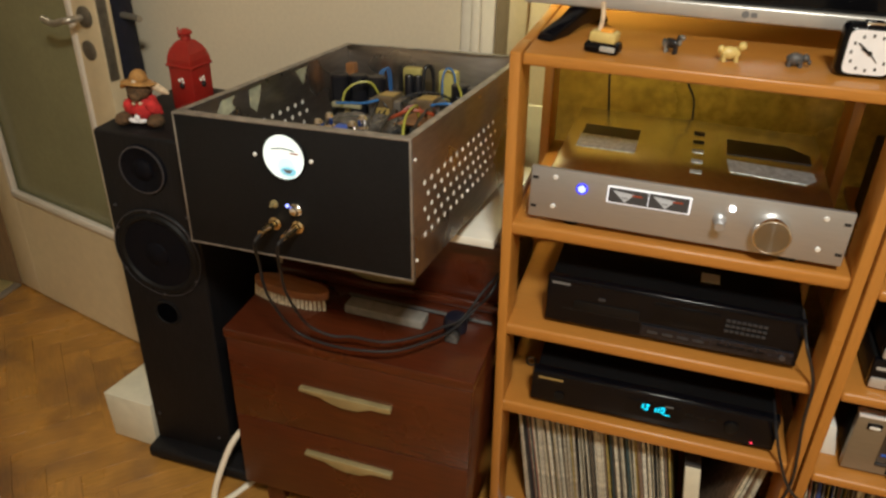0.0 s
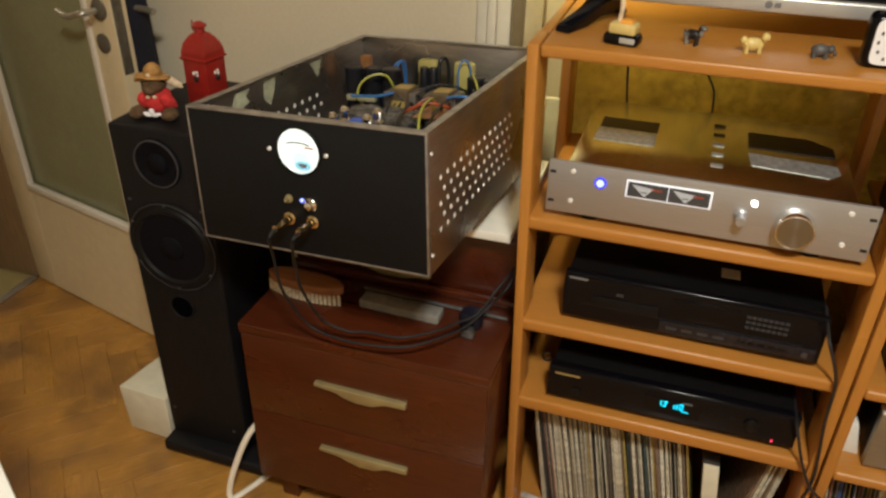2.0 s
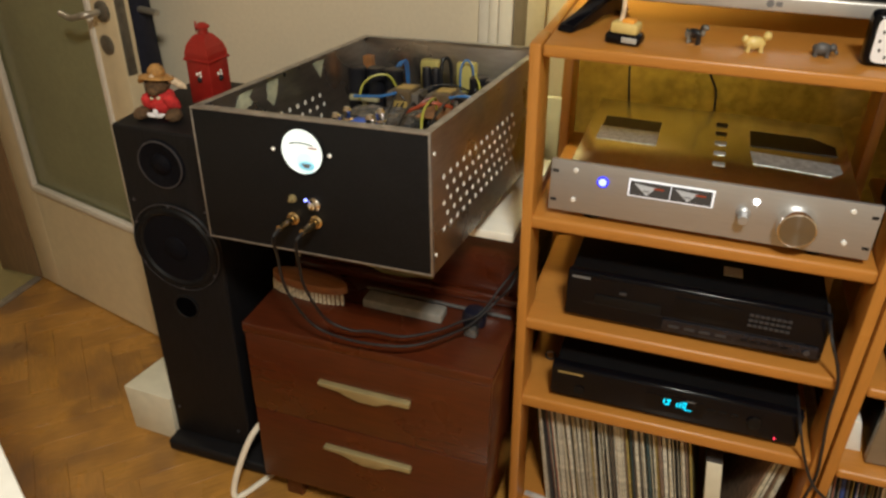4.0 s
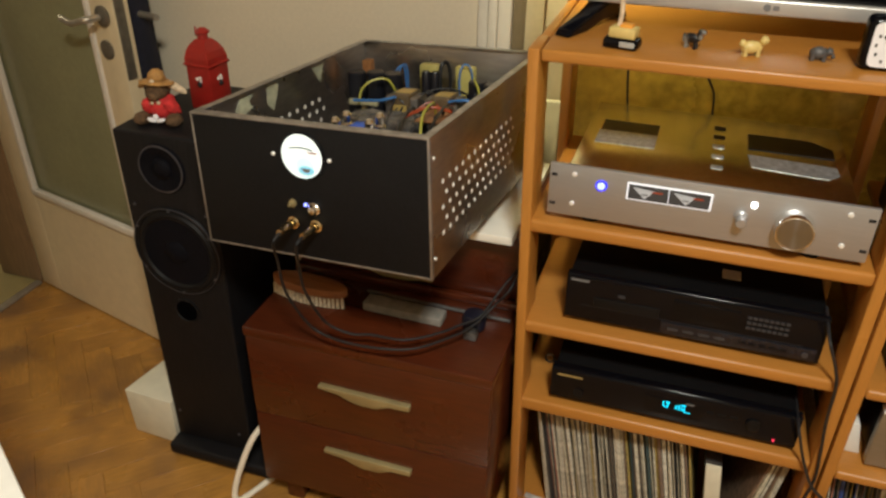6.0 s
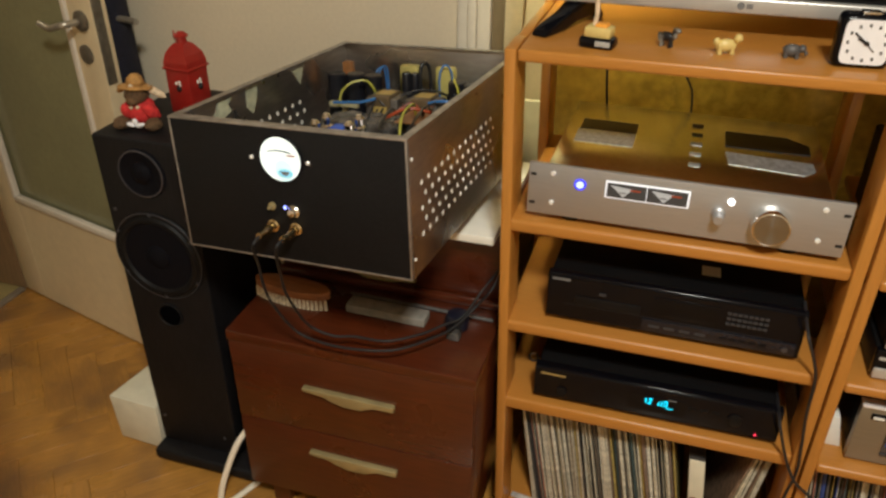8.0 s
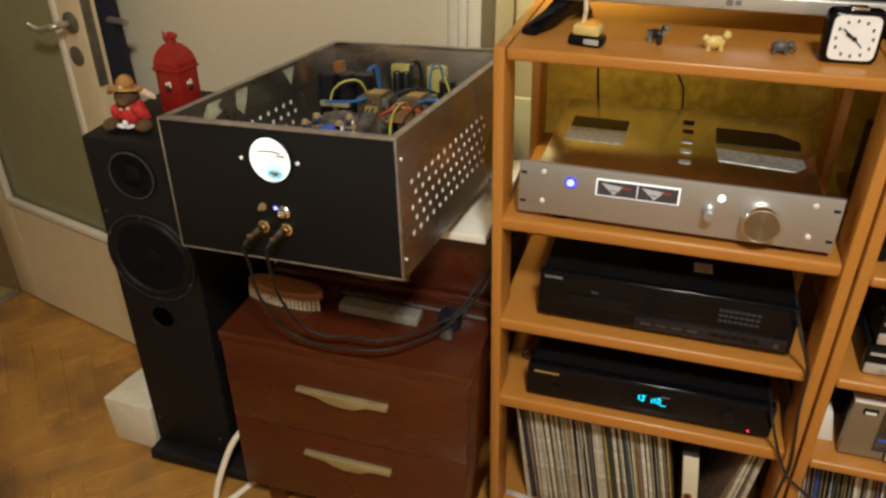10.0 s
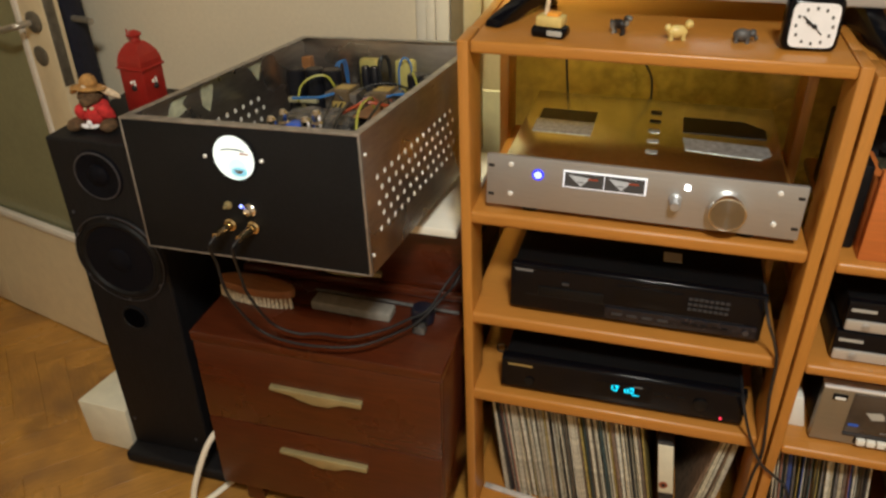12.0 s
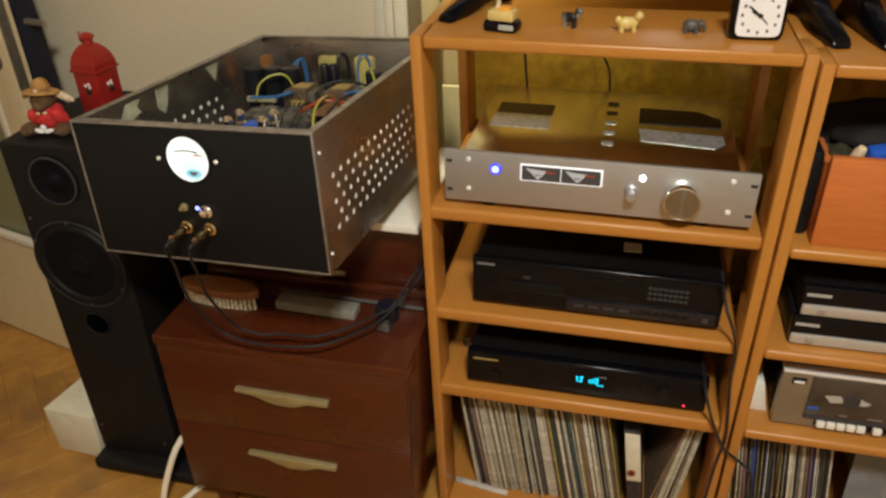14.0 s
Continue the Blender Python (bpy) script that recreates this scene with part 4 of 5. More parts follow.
# ---- open power amplifier ----
def hole_sheet(y0, y1, z0, z1, rows, cols, hy0, hy1, hz0, hz1, radius):
    """A sheet in y, z with staggered round holes."""
    bm = bmesh.new()
    dz, dy = (hz1 - hz0) / rows, (hy1 - hy0) / (cols + 0.5)

    def quad(a, b, c, d):
        return bm.faces.new([bm.verts.new((0, *p)) for p in (a, b, c, d)])

    quad((y0, z0), (y1, z0), (y1, hz0), (y0, hz0))
    quad((y0, hz1), (y1, hz1), (y1, z1), (y0, z1))
    for r in range(rows):
        a0, a1 = hz0 + r * dz, hz0 + (r + 1) * dz
        s = hy0 + (0.5 * dy if r % 2 else 0)
        quad((y0, a0), (s, a0), (s, a1), (y0, a1))
        for c in range(cols):
            b0, b1 = s + c * dy, s + (c + 1) * dy
            cy, cz = (b0 + b1) / 2, (a0 + a1) / 2
            outer = [(b1, cz), (b1, a1), (cy, a1), (b0, a1), (b0, cz), (b0, a0), (cy, a0), (b1, a0)]
            inner = [(cy + radius * math.cos(k * math.pi / 4), cz + radius * math.sin(k * math.pi / 4)) for k in range(8)]
            lip = [(cy + 0.55 * (p[0] - cy), cz + 0.55 * (p[1] - cz)) for p in inner]
            for k in range(8):
                j = (k + 1) % 8
                quad(outer[k], outer[j], inner[j], inner[k])
                quad(inner[k], inner[j], lip[j], lip[k]).material_index = 1
        e = s + cols * dy
        quad((e, a0), (y1, a0), (y1, a1), (e, a1))
    bmesh.ops.remove_doubles(bm, verts=bm.verts, dist=0.00005)
    bmesh.ops.recalc_face_normals(bm, faces=bm.faces)
    made = bmesh.ops.extrude_face_region(bm, geom=list(bm.faces))["geom"]
    for v in made:
        if isinstance(v, bmesh.types.BMVert):
            v.co.x += 0.002
    bmesh.ops.recalc_face_normals(bm, faces=bm.faces)
    return bm


def power_amp():
    W, D, H = 0.407, 0.595, 0.224
    a = thing("power_amplifier", "open metal power amplifier with black front and round lit meter", "amplifier", pose(-0.5358, -0.1626, 0.7059, -3.62, -2.89, -3.56))
    part("front_panel", bm_box(0.002, W - 0.002, 0, 0.004, 0.002, H - 0.003, 0.0005), BLACK_PANEL, a, "matt black front panel")
    for x0, x1, z0, z1 in ((0, W, 0, 0.003), (0, W, H - 0.003, H), (0, 0.003, 0.003, H - 0.003), (W - 0.003, W, 0.003, H - 0.003)):
        part("front_edge", bm_box(x0, x1, -0.0008, 0.006, z0, z1, 0.0005), SHEET_EDGE, a)
    sheet = hole_sheet(0.006, D, 0.0, H, 5, 13, 0.034, 0.412, 0.049, 0.154, 0.0054)
    right = part("side_panel", sheet, [ZINC, HOLE_RIM], a, "perforated bare metal side", flat=True)
    right.location = (W - 0.002, 0, 0)
    left = part("side_panel", hole_sheet(0.006, D, 0.0, H, 5, 13, 0.034, 0.412, 0.049, 0.154, 0.0054), [ZINC, HOLE_RIM], a, "perforated bare metal side", flat=True)
    part("back_panel", bm_box(0.002, W - 0.002, D - 0.002, D, 0, H, 0.0005), ZINC, a)
    part("bottom_panel", bm_box(0.002, W - 0.002, 0.006, D - 0.002, 0, 0.002), ZINC, a)
    for x0, x1 in ((0.002, 0.013), (W - 0.013, W - 0.002)):
        part("top_flange", bm_box(x0, x1, 0.006, D - 0.002, H - 0.002, H), SHEET_EDGE, a)
    for y0, y1 in ((0.0062, 0.015), (D - 0.012, D - 0.002)):
        part("top_flange", bm_box(0.0132, W - 0.0132, y0, y1, H - 0.002, H), SHEET_EDGE, a)
    # peeling protective film inside the left side
    for pts in (((0.105, 0.185), (0.125, 0.210), (0.165, 0.212), (0.15, 0.20), (0.16, 0.188), (0.13, 0.18)), ((0.205, 0.18), (0.208, 0.216), (0.245, 0.214), (0.235, 0.185), (0.222, 0.165)), ((0.365, 0.212), (0.41, 0.212), (0.392, 0.178))):
        part("peeling_film", bm_prism(pts, 0.0022, 0.003, "X"), FILM, a, "peeling pale protective film", flat=True)
    # round meter, switch, lamps and sockets
    mx, mz = 0.199, 0.174
    meter = part("meter", bm_turn([(0.038, 0), (0.038, 0.003), (0.0360, 0.005), (0.0352, 0.003)], 48, (mx, 0, mz), "Y"), RUBBER, a, "round meter with a bright white face")
    part("meter_face", bm_turn([(0.0350, 0.0032), (0.0350, 0.0036)], 48, (mx, 0, mz), "Y"), METER_FACE, meter)
    part("meter_print", bm_turn([(0.0168, 0.0037), (0.0168, 0.0040)], 32, (mx + 0.005, 0, mz - 0.0172), "Y"), METER_PALE, meter)
    part("meter_emblem", bm_blob((mx + 0.007, -0.0041, mz - 0.0215), (0.0135, 0.0006, 0.0070), seg=16), METER_BLUE, meter)
    part("meter_badge", bm_prism([(mx - 0.001, mz - 0.0185), (mx + 0.015, mz - 0.0185), (mx + 0.011, mz - 0.024), (mx + 0.004, mz - 0.024)], -0.0054, -0.0047, "Y"), PRINT_GREY, meter)
    arc = [(mx - 0.020 + 0.005 * k, -0.0040, mz + 0.010 + 0.004 * math.sin(math.pi * (k + 1) / 10)) for k in range(9)]
    part("scale_arc", bm_tube(arc, 0.0009, 6, 3), DARK, meter)
    part("scale_red", bm_box(mx + 0.012, mx + 0.027, -0.0046, -0.0040, mz + 0.0065, mz + 0.0085), WIRE_RED, meter)
    for x in (mx - 0.052, mx + 0.046):
        part("meter_screw", bm_turn([(0.0032, 0), (0.0032, 0.002), (0.0022, 0.003)], 14, (x, 0, mz - 0.002), "Y"), SCREW, a)
    part("toggle", bm_turn([(0.0065, 0), (0.0065, 0.003), (0.003, 0.004), (0.0025, 0.012)], 16, (mx - 0.026, 0, 0.094), "Y"), BRASS, a, "small dull toggle switch")
    part("lamp", bm_turn([(0.0028, 0), (0.0028, 0.002)], 12, (mx - 0.003, 0, 0.094), "Y"), LED_BLUE, a, "tiny blue lamp")
    part("push_button", bm_turn([(0.0105, 0), (0.0105, 0.004), (0.008, 0.006), (0.006, 0.012), (0.004, 0.013)], 24, (mx + 0.013, 0, 0.090), "Y"), CHROME, a, "shiny push button")
    for x in (mx - 0.027, mx + 0.014):
        s = part("socket", bm_turn([(0.0105, 0), (0.0105, 0.004), (0.0075, 0.006), (0.0075, 0.012)], 20, (x, 0, 0.061), "Y"), GOLD_PIN, a, "gold plated socket with a plug")
        part("plug", bm_turn([(0.0062, 0.010), (0.0068, 0.016), (0.0068, 0.028), (0.0055, 0.034), (0.005, 0.045)], 18, (x, 0, 0.061), "Y"), GOLD_PIN, s)
    for z in (0.03, 0.19):
        part("rivet", bm_turn([(0.003, 0), (0.003, 0.001), (0.002, 0.0018)], 10, (W, 0.014, z), "X"), SCREW, a)
    # inside
    chassis = part("chassis", bm_box(0.02, W - 0.055, 0.06, D - 0.03, 0.085, 0.088, 0.001), DECK, a, "bare aluminium chassis deck")
    for x, y in ((0.150, 0.188), (0.150, 0.228), (0.212, 0.196), (0.212, 0.236)):
        part("terminal", bm_turn([(0.0105, 0.088), (0.0105, 0.154), (0.008, 0.157), (0.0092, 0.170), (0.005, 0.176)], 18, (x, y, 0)), CHROME, chassis, "shiny chromed terminal")
    part("blue_block", bm_box(0.168, 0.196, 0.20, 0.23, 0.088, 0.160, 0.003), BLUE_PLASTIC, chassis, "blue plastic block")
    wrap = bm_box(0.105, 0.255, 0.265, 0.355, 0.0885, 0.146, 0.012, 3)
    bmesh.ops.subdivide_edges(wrap, edges=list(wrap.edges), cuts=4, use_grid_fill=True)
    for v in wrap.verts:
        v.co += Vector((0.005, 0.005, 0.009)) * noise.noise(v.co * 70)
    part("wrapped_module", wrap, CLEAR_FILM, chassis, "module wrapped in crumpled clear film", flat=True)
    for x, y in ((0.052, 0.455), (0.092, 0.462), (0.132, 0.462), (0.318, 0.455), (0.355, 0.44)):
        part("capacitor", bm_turn([(0.019, 0.088), (0.0195, 0.09), (0.0195, 0.187), (0.017, 0.190)], 26, (x, y, 0)), CAP_BLACK, chassis, "tall black capacitor")
    for x in (0.160, 0.240):
        part("film_capacitor", bm_box(x, x + 0.042, 0.528, 0.552, 0.088, 0.196, 0.006), FILM_YELLOW, chassis, "yellow film capacitor")
    for x in (0.186, 0.206):
        part("capacitor", bm_turn([(0.009, 0.088), (0.0095, 0.09), (0.0095, 0.185), (0.008, 0.188)], 16, (x, 0.505, 0)), CAP_BLACK, chassis)
    for x in (0.150, 0.232):
        t = part("transformer", bm_box(x, x + 0.068, 0.385, 0.435, 0.090, 0.164, 0.003), IRON_CORE, chassis, "small iron transformer")
        part("winding", bm_box(x + 0.014, x + 0.054, 0.379, 0.441, 0.098, 0.170, 0.006), COIL_DARK, t)
        part("winding_label", bm_box(x + 0.018, x + 0.050, 0.395, 0.425, 0.1698, 0.1708), COIL, t, "yellow paper label")
        part("winding_label", bm_box(x + 0.020, x + 0.048, 0.3775, 0.3795, 0.125, 0.150), COIL, t)
    part("circuit_board", bm_box(0.255, 0.335, 0.29, 0.37, 0.150, 0.152), BOARD, chassis, "reddish brown circuit board")
    part("stand_off", bm_box(0.285, 0.30, 0.32, 0.335, 0.088, 0.1505), BRASS, chassis)
    part("relay", bm_box(0.034, 0.054, 0.515, 0.535, 0.088, 0.198, 0.002), BOARD, chassis, "orange brown relay")
    part("strip_post", bm_box(0.09, 0.10, 0.398, 0.406, 0.088, 0.1362), BRASS, chassis)
    part("terminal_strip", bm_box(0.062, 0.125, 0.396, 0.408, 0.136, 0.147, 0.002), STRIP_PALE, chassis, "pale terminal strip")
    wr = random.Random(3)
    for k in range(10):
        p0 = Vector((wr.uniform(0.10, 0.34), wr.uniform(0.33, 0.50), 0.12))
        p3 = Vector((wr.uniform(0.12, 0.34), wr.uniform(0.26, 0.46), 0.12))
        top = wr.uniform(0.150, 0.172)
        mid = (p0 + p3) / 2
        pts = [p0, (p0.x + wr.uniform(-.01, .01), p0.y, top - 0.012), (mid.x, mid.y + wr.uniform(-.02, .02), top), (p3.x, p3.y, top - 0.025), p3]
        part("wire", bm_tube(pts, wr.choice((0.0014, 0.0018, 0.0022)), 6, 6), wr.choice((WIRE_BLUE, CORD_BLACK, CORD_BLACK, CORD_BLACK, CORD_BLACK, WIRE_RED, CORD_GREY)), chassis)
    for pts, m, r in ((((0.318, 0.175, 0.10), (0.312, 0.185, 0.165), (0.300, 0.23, 0.188), (0.285, 0.31, 0.182), (0.275, 0.34, 0.152)), WIRE_YELLOW, 0.0022),
                      (((0.335, 0.175, 0.10), (0.33, 0.185, 0.17), (0.322, 0.25, 0.184), (0.30, 0.32, 0.172), (0.29, 0.34, 0.152)), CORD_BLACK, 0.0026),
                      (((0.345, 0.19, 0.10), (0.345, 0.21, 0.165), (0.335, 0.28, 0.178), (0.31, 0.33, 0.17), (0.30, 0.36, 0.152)), CORD_BLACK, 0.0026),
                      (((0.275, 0.165, 0.10), (0.272, 0.175, 0.155), (0.262, 0.22, 0.172), (0.245, 0.30, 0.172), (0.235, 0.34, 0.15)), CORD_BLACK, 0.0026),
                      (((0.088, 0.39, 0.14), (0.092, 0.40, 0.168), (0.110, 0.415, 0.184), (0.136, 0.43, 0.183), (0.152, 0.44, 0.15)), WIRE_YELLOW, 0.0022),
                      (((0.300, 0.50, 0.14), (0.298, 0.49, 0.182), (0.312, 0.45, 0.192), (0.335, 0.41, 0.178), (0.345, 0.39, 0.13)), WIRE_YELLOW, 0.0021),
                      (((0.124, 0.49, 0.12), (0.122, 0.495, 0.178), (0.127, 0.505, 0.193), (0.133, 0.515, 0.188), (0.135, 0.52, 0.14)), WIRE_BLUE, 0.0018),
                      (((0.131, 0.49, 0.12), (0.130, 0.495, 0.180), (0.134, 0.505, 0.196), (0.139, 0.515, 0.190), (0.139, 0.52, 0.14)), WIRE_BLUE, 0.0018),
                      (((0.262, 0.50, 0.12), (0.260, 0.505, 0.185), (0.268, 0.515, 0.205), (0.280, 0.52, 0.190), (0.282, 0.52, 0.14)), WIRE_BLUE, 0.0020),
                      (((0.085, 0.375, 0.152), (0.12, 0.37, 0.156), (0.15, 0.365, 0.160), (0.18, 0.37, 0.168)), WIRE_BLUE, 0.0028),
                      (((0.285, 0.38, 0.165), (0.32, 0.375, 0.172), (0.35, 0.39, 0.160), (0.37, 0.40, 0.14)), WIRE_BLUE, 0.0028),
                      (((0.222, 0.495, 0.12), (0.220, 0.50, 0.19), (0.226, 0.51, 0.208), (0.233, 0.52, 0.19), (0.232, 0.525, 0.12)), CORD_BLACK, 0.004),
                      (((0.24, 0.28, 0.16), (0.28, 0.29, 0.178), (0.31, 0.31, 0.17), (0.33, 0.34, 0.153)), WIRE_RED, 0.003)):
        part("wire", bm_tube(pts, r, 8, 6), m, chassis)
    for x in (0.05, W - 0.07):
        for y, h in ((0.27, 0.022 if x < 0.2 else 0.040), (D - 0.05, 0.003 if x < 0.2 else 0.021)):
            part("foot", bm_turn([(0.014, -h), (0.016, -h * 0.8), (0.016, 0.0)], 18, (x, y, 0)), WHITE_PLASTIC, a)
    return a


AMP = power_amp()
AMP_M = pose(-0.5358, -0.1626, 0.7059, -3.62, -2.89, -3.56)


def on_amp(x, y, z):
    return tuple(AMP_M @ Vector((x, y, z)))


for x, tail in ((0.172, ((-0.397, -0.184, 0.706), (-0.401, -0.172, 0.657), (-0.397, -0.158, 0.609), (-0.375, -0.128, 0.535), (-0.315, -0.131, 0.522), (-0.245, -0.127, 0.522), (-0.190, -0.108, 0.522), (-0.144, -0.061, 0.522), (-0.113, -0.018, 0.524), (-0.085, 0.028, 0.545), (-0.058, 0.04, 0.582), (-0.0475, 0.10, 0.61), (-0.047, 0.22, 0.60))),
                (0.213, ((-0.362, -0.178, 0.685), (-0.366, -0.158, 0.631), (-0.358, -0.115, 0.545), (-0.315, -0.105, 0.522), (-0.278, -0.096, 0.522), (-0.217, -0.091, 0.522), (-0.166, -0.054, 0.522), (-0.135, -0.019, 0.524), (-0.105, 0.012, 0.53), (-0.075, 0.05, 0.575), (-0.0475, 0.13, 0.60), (-0.047, 0.24, 0.59)))):
    q = on_amp(x, -0.044, 0.061)
    pts = [q, (q[0] - 0.006, q[1] - 0.012, q[2] - 0.014)] + list(tail)
    single("signal_cable", bm_tube(pts, 0.0025, 10, 8), CORD_GREY, "dark grey signal cable hanging from the amplifier onto the chest", "cable", "signal cables")
plug = thing("mains_adaptor", "black and clear plug block lying on the chest", "plug")
part("block", bm_turn([(0.016, 0.4845), (0.022, 0.488), (0.023, 0.508), (0.019, 0.518), (0.008, 0.520)], 24, (-0.122, 0.034, 0)), PLUG_BLUE, plug)
part("cap", bm_box(-0.132, -0.104, -0.012, 0.012, 0.4845, 0.505, 0.006), CLEAR_FILM, plug, "pale translucent plug cap")
brush = thing("clothes_brush", "wooden clothes brush with pale bristles lying on the chest", "brush", pose(-0.462, 0.026, 0.4845, 0, 0, -4))
shape = [(0.086 * math.cos(a) * (1 if abs(math.cos(a)) < 0.8 else 0.98), 0.026 * math.sin(a)) for a in [2 * math.pi * k / 28 for k in range(28)]]
part("handle", bm_prism(shape, 0.022, 0.040, "Z", 0.003), BRUSH_WOOD, brush)
for ix in range(-9, 10):
    x = ix * 0.0086
    wy = 0.022 * math.sqrt(max(0.05, 1 - (x / 0.085) ** 2))
    part("tuft", bm_turn([(0.0036, 0.0), (0.0032, 0.01), (0.0026, 0.0225)], 7, (x, -wy, 0)), BRISTLE, brush)
part("bristle_block", bm_prism([(p[0] * 0.88, p[1] * 0.62) for p in shape], 0.002, 0.0218, "Z"), BRUSH_WOOD, brush)
single("stone_bar", bm_box(-0.082, 0.082, -0.018, 0.018, 0, 0.019, 0.003), GREY_STONE, "grey stone bar lying on the chest", "bar", m=pose(-0.263, 0.033, 0.4845, 0, 0, -2))
single("rod", bm_tube([(-0.36, 0.078, 0.492), (-0.2, 0.074, 0.492), (-0.06, 0.07, 0.492)], 0.004, 8), GREY_TOY, "thin dark rod lying behind the stone bar", "rod", m=pose(0, 0, -0.003))
white_cord = bm_tube([(-0.548, -0.05, 0.20), (-0.575, -0.085, 0.16), (-0.600, -0.112, 0.085), (-0.612, -0.125, 0.03), (-0.607, -0.13, 0.0075), (-0.592, -0.11, 0.007), (-0.56, -0.03, 0.007), (-0.54, 0.05, 0.007)], 0.0068, 12)
single("white_cable", white_cord, CORD_WHITE, "thick white cable curling onto the floor beside the chest", "cable")


# ---- loudspeaker ----
def loudspeaker():
    s = thing("loudspeaker", "tall black floor-standing loudspeaker with exposed drivers", "loudspeaker", pose(-0.826, -0.02, 0))
    W, D, H = 0.2, 0.29, 0.815
    part("cabinet", bm_box(0, W, 0, D, 0.042, H, 0.006, 3), SPEAKER_BLACK, s)
    part("base_plate", bm_box(-0.004, W + 0.065, -0.038, D + 0.02, 0.012, 0.042, 0.008, 3), SPEAKER_BLACK, s)
    for x in (0.0, W + 0.02):
        for y in (0.0, D - 0.02):
            part("spike", bm_turn([(0.006, 0), (0.010, 0.004), (0.010, 0.0125)], 14, (x, y, 0)), CHROME, s)
    tw = part("tweeter", bm_turn([(0.050, 0), (0.050, 0.003), (0.046, 0.006), (0.040, 0.0055), (0.034, 0.0035), (0.022, 0.0015)], 48, (W / 2, 0, 0.748), "Y"), CONE, s)
    part("tweeter_ring", bm_turn([(0.0485, 0.005), (0.048, 0.0072), (0.0455, 0.0072), (0.045, 0.0050)], 48, (W / 2, 0, 0.748), "Y", hollow=True), RING, tw, "grey trim ring")
    part("dome", bm_turn([(0.0215, 0.0010), (0.021, 0.0045), (0.015, 0.009), (0.007, 0.0115), (0.001, 0.012)], 32, (W / 2, 0, 0.748), "Y"), CONE, tw)
    wf = part("woofer", bm_turn([(0.099, 0), (0.099, 0.003), (0.0965, 0.006), (0.091, 0.006), (0.084, 0.004)], 64, (W / 2, 0, 0.566), "Y"), BLACK_SATIN, s)
    part("woofer_ring", bm_turn([(0.0982, 0.0045), (0.0978, 0.0068), (0.0962, 0.0068), (0.0955, 0.0045)], 64, (W / 2, 0, 0.566), "Y", hollow=True), RING, wf, "thin grey trim ring")
    part("surround", bm_turn([(0.091, 0.0055), (0.086, 0.010), (0.079, 0.010), (0.074, 0.0052)], 64, (W / 2, 0, 0.566), "Y"), RUBBER, wf)
    part("cone", bm_turn([(0.0745, 0.0056), (0.045, 0.0062), (0.026, 0.0068), (0.025, 0.009), (0.016, 0.013), (0.001, 0.0145)], 64, (W / 2, 0, 0.566), "Y"), CONE, wf)
    for k in range(6):
        a = radians(30 + 60 * k)
        part("screw", bm_turn([(0.0032, 0.006), (0.0032, 0.008), (0.002, 0.0085)], 10, (W / 2 + 0.0945 * math.cos(a), 0, 0.566 + 0.0945 * math.sin(a)), "Y"), RING, wf)
    part("port", bm_turn([(0.030, 0), (0.030, 0.003), (0.027, 0.004), (0.024, 0.0015)], 36, (W / 2 - 0.006, 0, 0.420), "Y"), RUBBER, s)
    # No recess here: the port's inner shade is the colour of a flat disc
    part("port_hole", bm_turn([(0.0245, 0.001), (0.0245, 0.0022)], 32, (W / 2 - 0.006, 0, 0.420), "Y"), PORT_SHADE, s)
    for x, z in ((0.018, 0.66), (W - 0.02, 0.66), (0.018, 0.12), (W - 0.03, 0.09)):
        part("grille_peg", bm_turn([(0.0035, 0), (0.0035, 0.002), (0.002, 0.003)], 10, (x, 0, z), "Y"), RING, s)
    return s


loudspeaker()


def lantern():
    s = thing("lantern", "red metal lantern with small cut-out shapes", "lantern", pose(-0.714, 0.15, 0.8152, 0, 0, -52) @ Matrix.Diagonal((0.95, 0.95, 1, 1)))
    sq = [(0.043 * math.cos(radians(90 * k)), 0.043 * math.sin(radians(90 * k))) for k in range(4)]
    part("body", bm_prism([(p[0] * 0.97, p[1] * 0.97) for p in sq], 0.0, 0.088, "Z", 0.002), RED, s)
    part("rim", bm_prism([(p[0] * 1.1, p[1] * 1.1) for p in sq], 0.0865, 0.092, "Z", 0.002), RED, s)
    part("roof", bm_turn([(0.043, 0.0915), (0.042, 0.102), (0.037, 0.115), (0.028, 0.126), (0.018, 0.134), (0.012, 0.136)], 4), RED, s, flat=True)
    part("neck", bm_turn([(0.011, 0.134), (0.010, 0.145), (0.015, 0.147), (0.015, 0.150), (0.008, 0.155), (0.002, 0.157)], 16), RED, s)
    ring = [(-0.012 + 0.009 * math.cos(a), -0.012, 0.147 + 0.009 * math.sin(a)) for a in [2 * math.pi * k / 14 for k in range(15)]]
    part("ring", bm_tube(ring, 0.0016, 6, 2), RED, s)
    for az in (-45, 45):
        out = Vector((math.cos(radians(az)), math.sin(radians(az)), 0))
        side = Vector((-out.y, out.x, 0))
        for dx, dz, m, r in ((-0.0045, 0.004, WHITE_PLASTIC, 0.0038), (0.0035, 0.007, WHITE_PLASTIC, 0.0034), (0.0045, 0.001, WHITE_PLASTIC, 0.0032), (0.001, -0.006, DARK, 0.0066)):
            part("cut_out", bm_blob(out * 0.0285 + side * dx + Vector((0, 0, 0.058 + dz)), (r, r, r), seg=10), m, s)
    return s


lantern()


